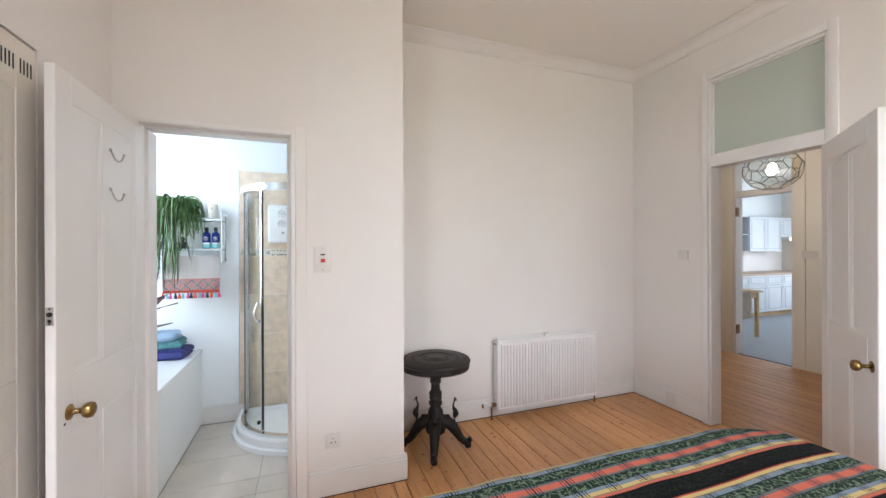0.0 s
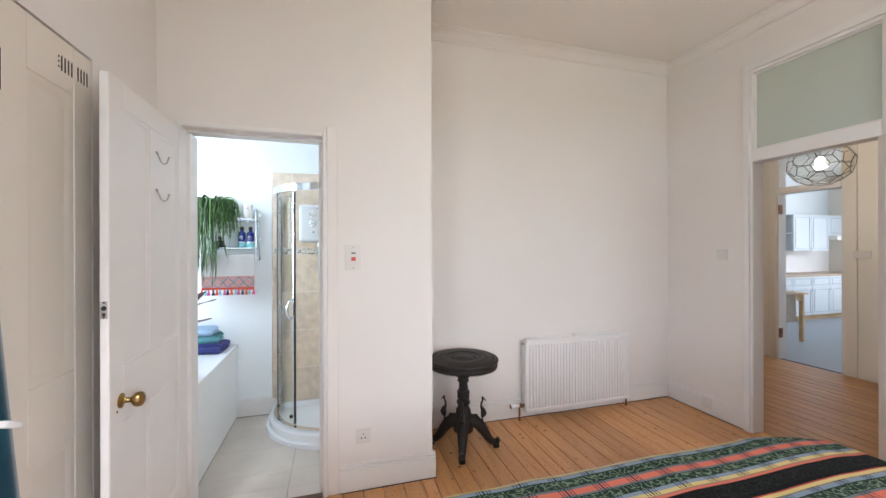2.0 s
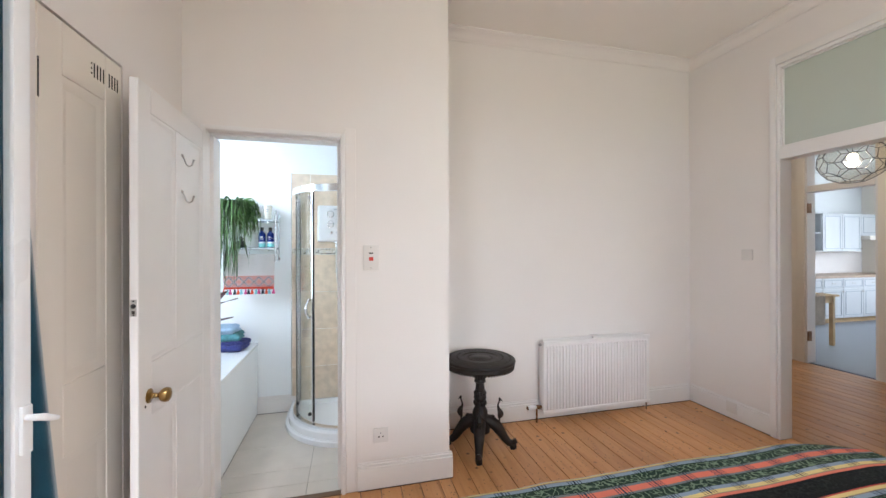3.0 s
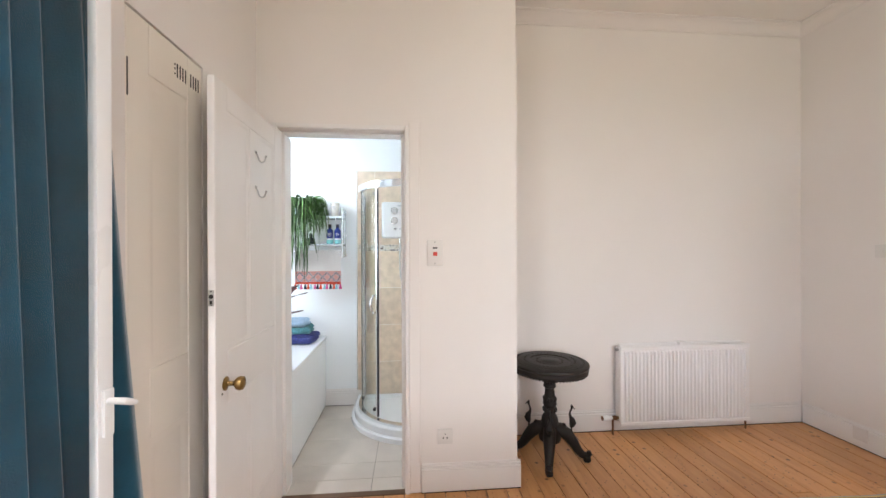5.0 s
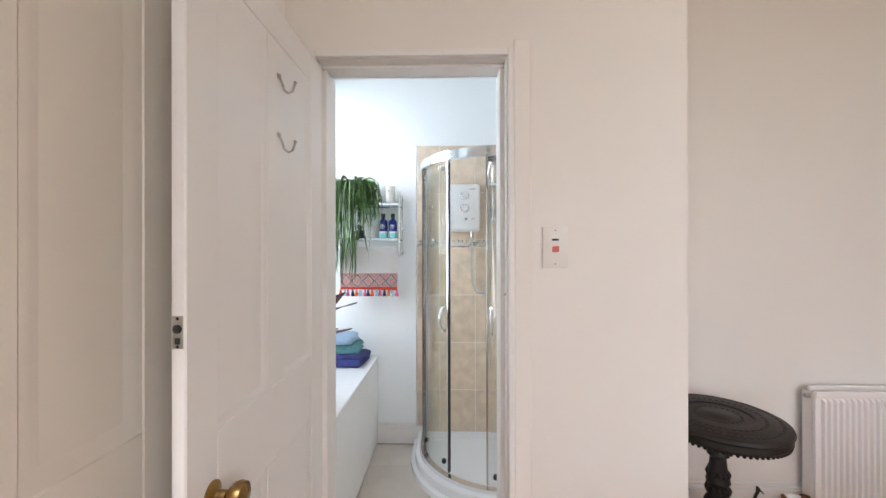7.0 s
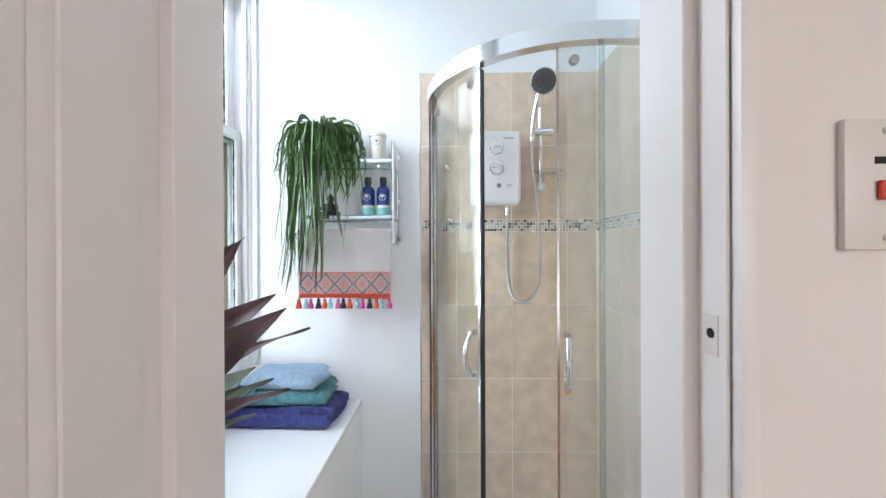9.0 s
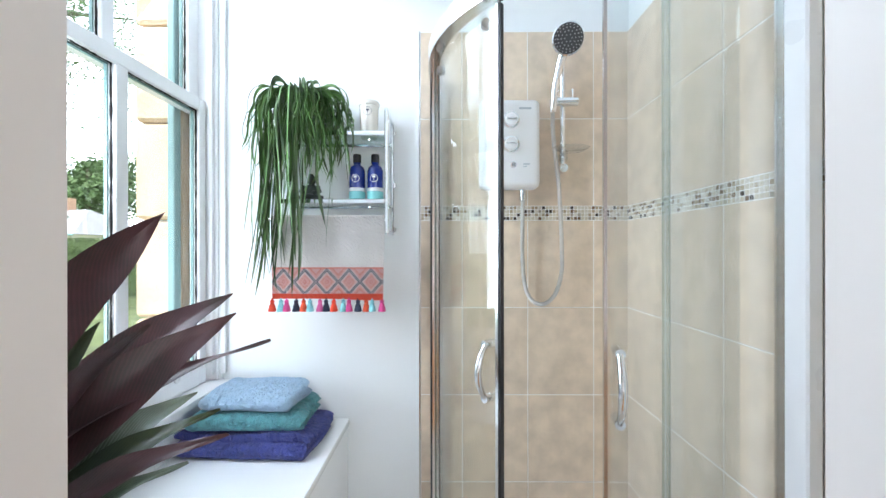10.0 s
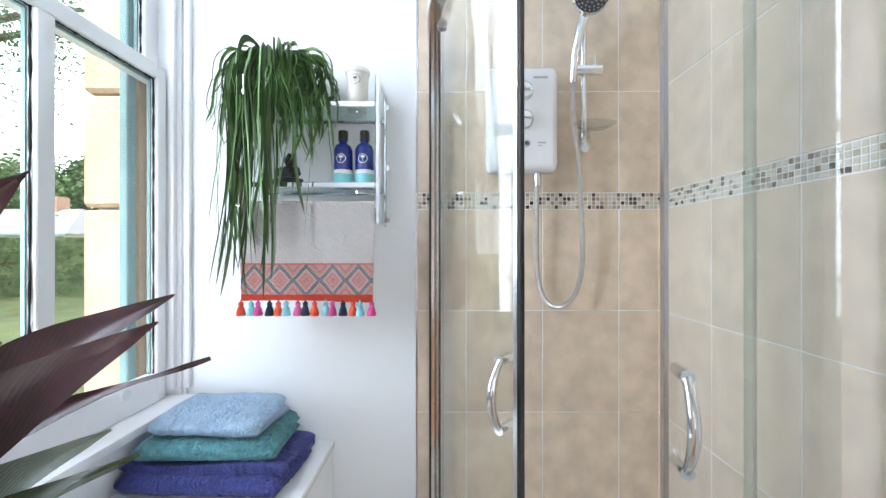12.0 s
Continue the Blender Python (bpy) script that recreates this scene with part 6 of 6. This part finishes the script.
hood = thing("cooker_hood", "slim cream cooker hood", "cooker hood", (10.62, 5.5, 1.62))
part("body", box(B(), 10.36, 10.89, 5.20, 5.675, 1.59, 1.675, 0.008), CREAM, hood)
for x, z in ((9.08, 1.7355), (9.15, 1.3755)):
    solo("bowl", lathe(B(), [(0.03, 0), (0.05, 0.03), (0.075, 0.09), (0.07, 0.09), (0.045, 0.03), (0.0, 0.015)], (x, 5.48, z), 20), CERAMIC, "small pale bowl on the open shelf", "bowl")
bsk = setting("splashback", box(B(), 8.0, 10.98, 5.672, 5.6785, 0.902, 1.358), GLOSS, "white tiled kitchen splashback")
ks = plate("wall_socket", "white socket on the kitchen splashback", "socket", (9.35, 5.6715, 1.16), 0.088, 0.088, "-y")
kt = thing("kitchen_table", "pale pine kitchen table", "table", (6.75, 4.2, 0))
part("tabletop", box(B(), 6.35, 7.14, 3.86, 4.75, 0.722, 0.75, 0.004), PINE, kt)
part("apron", box(B(), 6.40, 7.09, 3.90, 3.92, 0.63, 0.7215), PINE, kt)
part("apron", box(B(), 7.07, 7.09, 3.9205, 4.69, 0.63, 0.7215), PINE, kt)
for x in (6.39, 7.05):
    for y in (3.89, 4.66):
        part("leg", box(B(), x, x + 0.05, y, y + 0.05, 0.0042, 0.7215, 0.004), PINE, kt)


def runner(u, v):
    x = 6.42 + u * 0.42
    s = v * 0.95
    if s < 0.42:
        return Vector((x, 3.852 + 0.006 * math.sin(u * 9), 0.33 + s))
    return Vector((x, 3.852 + (s - 0.42), 0.7525))


cr = grid(B(), runner, 20, 30)
bmesh.ops.solidify(cr, geom=cr.faces[:], thickness=0.002)
solo("table_runner", cr, CLOTH, "oatmeal cloth runner hanging over the table edge", "table runner")

# ---- garden ----
HAZE, hz_nt, hz_b = nodes_of("bright_hazy_sky")
hz_b.inputs["Base Color"].default_value = (0.8, 0.85, 0.9, 1)
hz_b.inputs["Emission Color"].default_value = (0.90, 0.95, 1.0, 1)
hz_b.inputs["Emission Strength"].default_value = 3.6
hz = B()
hz_ring = [[hz.verts.new((170 * math.cos(2 * math.pi * k / 96), 170 * math.sin(2 * math.pi * k / 96), z)) for k in range(96)] for z in (-2.0, 60.0, 112.0)]
for lo, hi in zip(hz_ring, hz_ring[1:]):
    for k in range(96):
        hz.faces.new((lo[k], lo[(k + 1) % 96], hi[(k + 1) % 96], hi[k]))
setting("backdrop", hz, HAZE, "bright white hazy sky above the horizon")
ground = setting("ground", box(B(), -400, 400, -400, 400, -0.75, -0.62), GRASS, "mown lawn reaching to the horizon")


def tuft_mesh(name, count, place, size, mat, seed):
    """Many small leaf quads scattered by place(rng)."""
    r = random.Random(seed)
    vs, fs = [], []
    for k in range(count):
        c = place(r)
        a, b = r.uniform(0, 6.28), r.uniform(-1.2, 1.2)
        d1 = Vector((math.cos(a), math.sin(a), math.sin(b) * 0.8)) * size * r.uniform(0.6, 1.3)
        d2 = d1.cross(Vector((r.uniform(-1, 1), r.uniform(-1, 1), r.uniform(-1, 1)))).normalized() * size * r.uniform(0.3, 0.6)
        i = len(vs)
        vs += [c - d1, c + d2, c + d1, c - d2]
        fs.append((i, i + 1, i + 2, i + 3))
    me = bpy.data.meshes.new(name)
    me.from_pydata([tuple(v) for v in vs], [], fs)
    me.materials.append(mat)
    return me


hedge = thing("hedge", "clipped green garden hedge along the lawn", "hedge", (-20, 17.5, -0.62))
hb = grid(B(), lambda u, v: Vector((-44 + 42 * u, 17.0 + (0.0 if v < 0.6 else 1.4 * (v - 0.6) / 0.4) + 0.12 * noise.noise(Vector((u * 60, v * 6, 0))), -0.62 + 2.2 * min(1, v / 0.6) + 0.12 * noise.noise(Vector((u * 50, v * 4, 7))))), 240, 20)
part("hedge_body", hb, HEDGE, hedge)
hl = new("hedge_leaves", tuft_mesh("hedge_leaves", 16000, lambda r: Vector((r.uniform(-34, -8), 16.95 + r.uniform(-0.08, 0.1), r.uniform(-0.6, 1.65))) if r.random() < 0.75 else Vector((r.uniform(-34, -8), r.uniform(17, 18.3), 1.6 + r.uniform(-0.05, 0.14))), 0.07, HEDGE, 2))
hl.parent = hedge
hl.matrix_local = BASE[hedge.name].inverted()
tagged(hl, kind="stuff")


def tree(name, label, at, height, spread_, leaves, size, seed, weep=0.0, mat=LEAFG, low=0.3):
    t = thing(name, label, "tree", at)
    r = random.Random(seed)
    x, y, z = at
    part("trunk", tube(B(), [(x, y, z), (x + 0.1, y, z + height * 0.3), (x - 0.05, y + 0.1, z + height * 0.62), (x, y, z + height * 0.9)], [height * 0.035, height * 0.028, height * 0.018, 0.03], 10), BARK, t)
    tips = []
    for k in range(16):
        a, h0 = r.uniform(0, 6.28), height * r.uniform(low, 0.85)
        L = spread_ * r.uniform(0.55, 1.0)
        e = Vector((x + L * math.cos(a), y + L * math.sin(a), z + min(height, h0 + L * r.uniform(0.2, 0.75))))
        mid = Vector((x, y, z + h0)).lerp(e, 0.5) + Vector((0, 0, L * 0.1))
        part("limb", tube(B(), [(x, y, z + h0), tuple(mid), tuple(e)], [height * 0.012, height * 0.007, 0.015], 6), BARK, t)
        tips += [(mid, L * 0.35), (e, L * 0.38)]

    def place(q):
        c, rad = q.choice(tips)
        v = Vector((q.gauss(0, 1), q.gauss(0, 1), q.gauss(0, 0.8))) * rad * 0.55
        if weep:
            v.x *= 0.6
            v.y *= 0.6
            v.z = -abs(q.gauss(0, 1)) * weep
        return c + v
    cr_ = new("crown", tuft_mesh("crown", leaves, place, size, mat, seed + 1))
    cr_.parent = t
    cr_.matrix_local = BASE[t.name].inverted()
    tagged(cr_, kind="stuff")
    return t


tree("garden_tree", "weeping broadleaf tree with drooping green foliage", (-12.6, 11.5, -0.62), 11.0, 4.8, 22000, 0.055, 5, weep=1.5, low=0.60)
tree("garden_tree", "tall drooping green tree on the lawn", (-19.0, 7.6, -0.62), 10.0, 4.2, 16000, 0.07, 21, weep=1.6, low=0.5)
tree("garden_tree", "leafy green tree near the house", (-15.5, 1.2, -0.62), 9.0, 3.8, 14000, 0.07, 33, weep=1.2, low=0.4)
tree("garden_tree", "round leafy green tree behind the hedge", (-33.5, 37.0, -0.62), 10.5, 4.6, 12000, 0.22, 8)
tree("garden_tree", "tall leafy green tree behind the hedge", (-56.0, 46.0, -0.62), 13.0, 6.0, 9000, 0.3, 14)

hou = thing("bungalow", "pale rendered bungalow with slate roof beyond the hedge", "house", (-31, 30, -0.62))
part("wall", box(B(), -38, -25.5, 27.5, 34, -0.62, 2.3), RENDER, hou)
rf = B()
rv = [rf.verts.new(p) for p in ((-38.6, 27.0, 2.3), (-24.9, 27.0, 2.3), (-24.9, 34.5, 2.3), (-38.6, 34.5, 2.3), (-36.2, 30.7, 4.3), (-27.3, 30.7, 4.3))]
for q in ((0, 1, 5, 4), (2, 3, 4, 5), (1, 2, 5), (3, 0, 4), (3, 2, 1, 0)):
    rf.faces.new([rv[i] for i in q])
roof = part("roof", rf, SLATE, hou, smooth=False)
ch = part("chimney", box(B(), -30.4, -28.8, 30.2, 31.2, 3.6, 5.2, 0.02), BRICKRED, roof)
part("gutter", box(B(), -38.6, -24.9, 26.93, 26.998, 2.2, 2.32), TEAL, hou, "green painted gutter")
for x in (-36.0, -32.2, -28.2):
    part("window", box(B(), x, x + 1.6, 27.46, 27.499, 0.6, 1.8), DARKHOLE, hou)


# ---- floors and tiles, piece by piece ----
floor = setting("floor", box(B(), -0.80, 5.80, -2.05, 4.42, -0.12, -0.022), DARKHOLE, "dark underfloor below the bedroom and hall boards")


def shared(name, parent, mesh, at, scale=(1, 1, 1)):
    ob = new(name, mesh)
    ob.parent = parent
    ob.matrix_local = BASE[parent.name].inverted() @ Matrix.LocRotScale(at, None, scale)
    return ob


def piece_mesh(name, sx, sy, sz, bev, mat):
    bm = box(B(), -sx / 2, sx / 2, -sy / 2, sy / 2, -sz / 2, sz / 2, bev)
    bmesh.ops.recalc_face_normals(bm, faces=bm.faces[:])
    me = bpy.data.meshes.new(name)
    bm.to_mesh(me)
    bm.free()
    me.materials.append(mat)
    return me


rng = random.Random(4)
BW = 0.118


def lay(x0, x1, y0, y1, mat=BOARDS):
    x = x0
    while x < x1 - 0.01:
        w = min(BW * rng.choice((0.94, 1.0, 1.0, 1.07)), x1 - x)
        cut = rng.choice((None, None, rng.uniform(y0 + 1.0, y1 - 0.8)))
        for a, b in ([(y0, y1)] if cut is None else [(y0, cut - 0.001), (cut + 0.001, y1)]):
            me = piece_mesh("floorboard", w - 0.0048, b - a, 0.022, 0.0015, mat)
            shared("floorboard", floor, me, (x + w / 2, (a + b) / 2, -0.011 + rng.uniform(-0.0008, 0.0004)))
        x += w


lay(-0.65, 0.82, -1.9, 2.205)
lay(0.82, 3.334, -1.9, 2.815)
lay(3.334, 3.434, 1.33, 2.04)
lay(3.434, 5.745, -0.6, 4.3, HALLBOARDS_SHADED)

# bathroom floor tiles
bath_floor = setting("floor_bathroom", box(B(), -1.04, 0.53, 2.362, 3.492, -0.05, -0.002), surface("floor_grout", (0.30, 0.26, 0.21), 0.9), "floor under the bathroom tiles")
for r, (y0, y1) in enumerate(((2.366, 2.541), (2.541, 2.874), (2.874, 3.207), (3.207, 3.49))):
    xs = [-1.04, -0.65, -0.04, 0.53] if r % 2 == 0 or r == 1 else [-1.04, -0.92, -0.30, 0.30, 0.53]
    for a, b in zip(xs, xs[1:]):
        part("floor_tile", box(B(), a + 0.0015, b - 0.0015, y0 + 0.0015, y1 - 0.0015, -0.006, 0.002, 0.001), FLOORTILE, bath_floor, smooth=False)

for a, b in ((-0.534, -0.04), (-0.04, 0.159)):
    part("floor_tile", box(B(), a + 0.0015, b - 0.0015, 2.2415, 2.3645, -0.006, 0.002, 0.001), FLOORTILE, bath_floor, smooth=False)

# shower wall tiles: 250 by 333 mm with a mosaic strip
tiles = setting("tiling", box(B(), -0.281, 0.5175, 3.4822, 3.4935, 0.0, 2.105), GROUT, "pale grout bed of the shower tiling")
tiles_side = setting("tiling_side", box(B(), 0.5092, 0.5198, 2.45, 3.4820, 0.0, 2.105), GROUT, "pale grout bed of the side wall tiling")
zs = [(0.006, 0.053), (0.053, 0.386), (0.386, 0.719), (0.719, 1.052), (1.052, 1.385), (1.439, 1.772), (1.772, 2.105)]
xs = [-0.281, -0.122, 0.128, 0.379, 0.514]
ys = [2.45, 2.485, 2.735, 2.985, 3.235, 3.486]
G = 0.0030
for z0, z1 in zs:
    for a, b in zip(xs, xs[1:]):
        part("wall_tile", box(B(), a + G / 2, b - G / 2, 3.481, 3.4885, z0 + G / 2, z1 - G / 2, 0.0012), TILE, tiles, smooth=False)
    for a, b in zip(ys, ys[1:]):
        part("wall_tile", box(B(), 0.508, 0.5158, a + G / 2, b - G / 2, z0 + G / 2, z1 - G / 2, 0.0012), TILE, tiles_side, smooth=False)
part("edge_trim", box(B(), -0.288, -0.2815, 3.480, 3.4935, 0.0, 2.108, 0.001), ALU, tiles, "slim metal tile edge trim")


def mosaic_material():
    m, nt, b = nodes_of("mosaic_chips")
    oi = nt.nodes.new("ShaderNodeObjectInfo")
    r = ramp(nt, oi.outputs["Random"], [(0.0, (0.66, 0.59, 0.46)), (0.36, (0.46, 0.37, 0.25)), (0.52, (0.72, 0.67, 0.58)), (0.74, (0.20, 0.125, 0.07)), (0.84, (0.06, 0.045, 0.035)), (0.93, (0.42, 0.37, 0.30))])
    r.color_ramp.interpolation = "CONSTANT"
    nt.links.new(r.outputs["Color"], b.inputs["Base Color"])
    b.inputs["Roughness"].default_value = 0.15
    return m


MOSAIC = mosaic_material()
chip = piece_mesh("mosaic_tile", 0.0112, 0.006, 0.0112, 0.0007, MOSAIC)
chip_side = piece_mesh("mosaic_tile", 0.006, 0.0112, 0.0112, 0.0007, MOSAIC)
for j in range(4):
    z = 1.385 + 0.0068 + j * 0.01345
    for k in range(58):
        shared("mosaic_tile", tiles, chip, (-0.2735 + k * 0.01358, 3.484, z))
    for k in range(74):
        shared("mosaic_tile", tiles_side, chip_side, (0.511, 3.4785 - k * 0.0135, z))
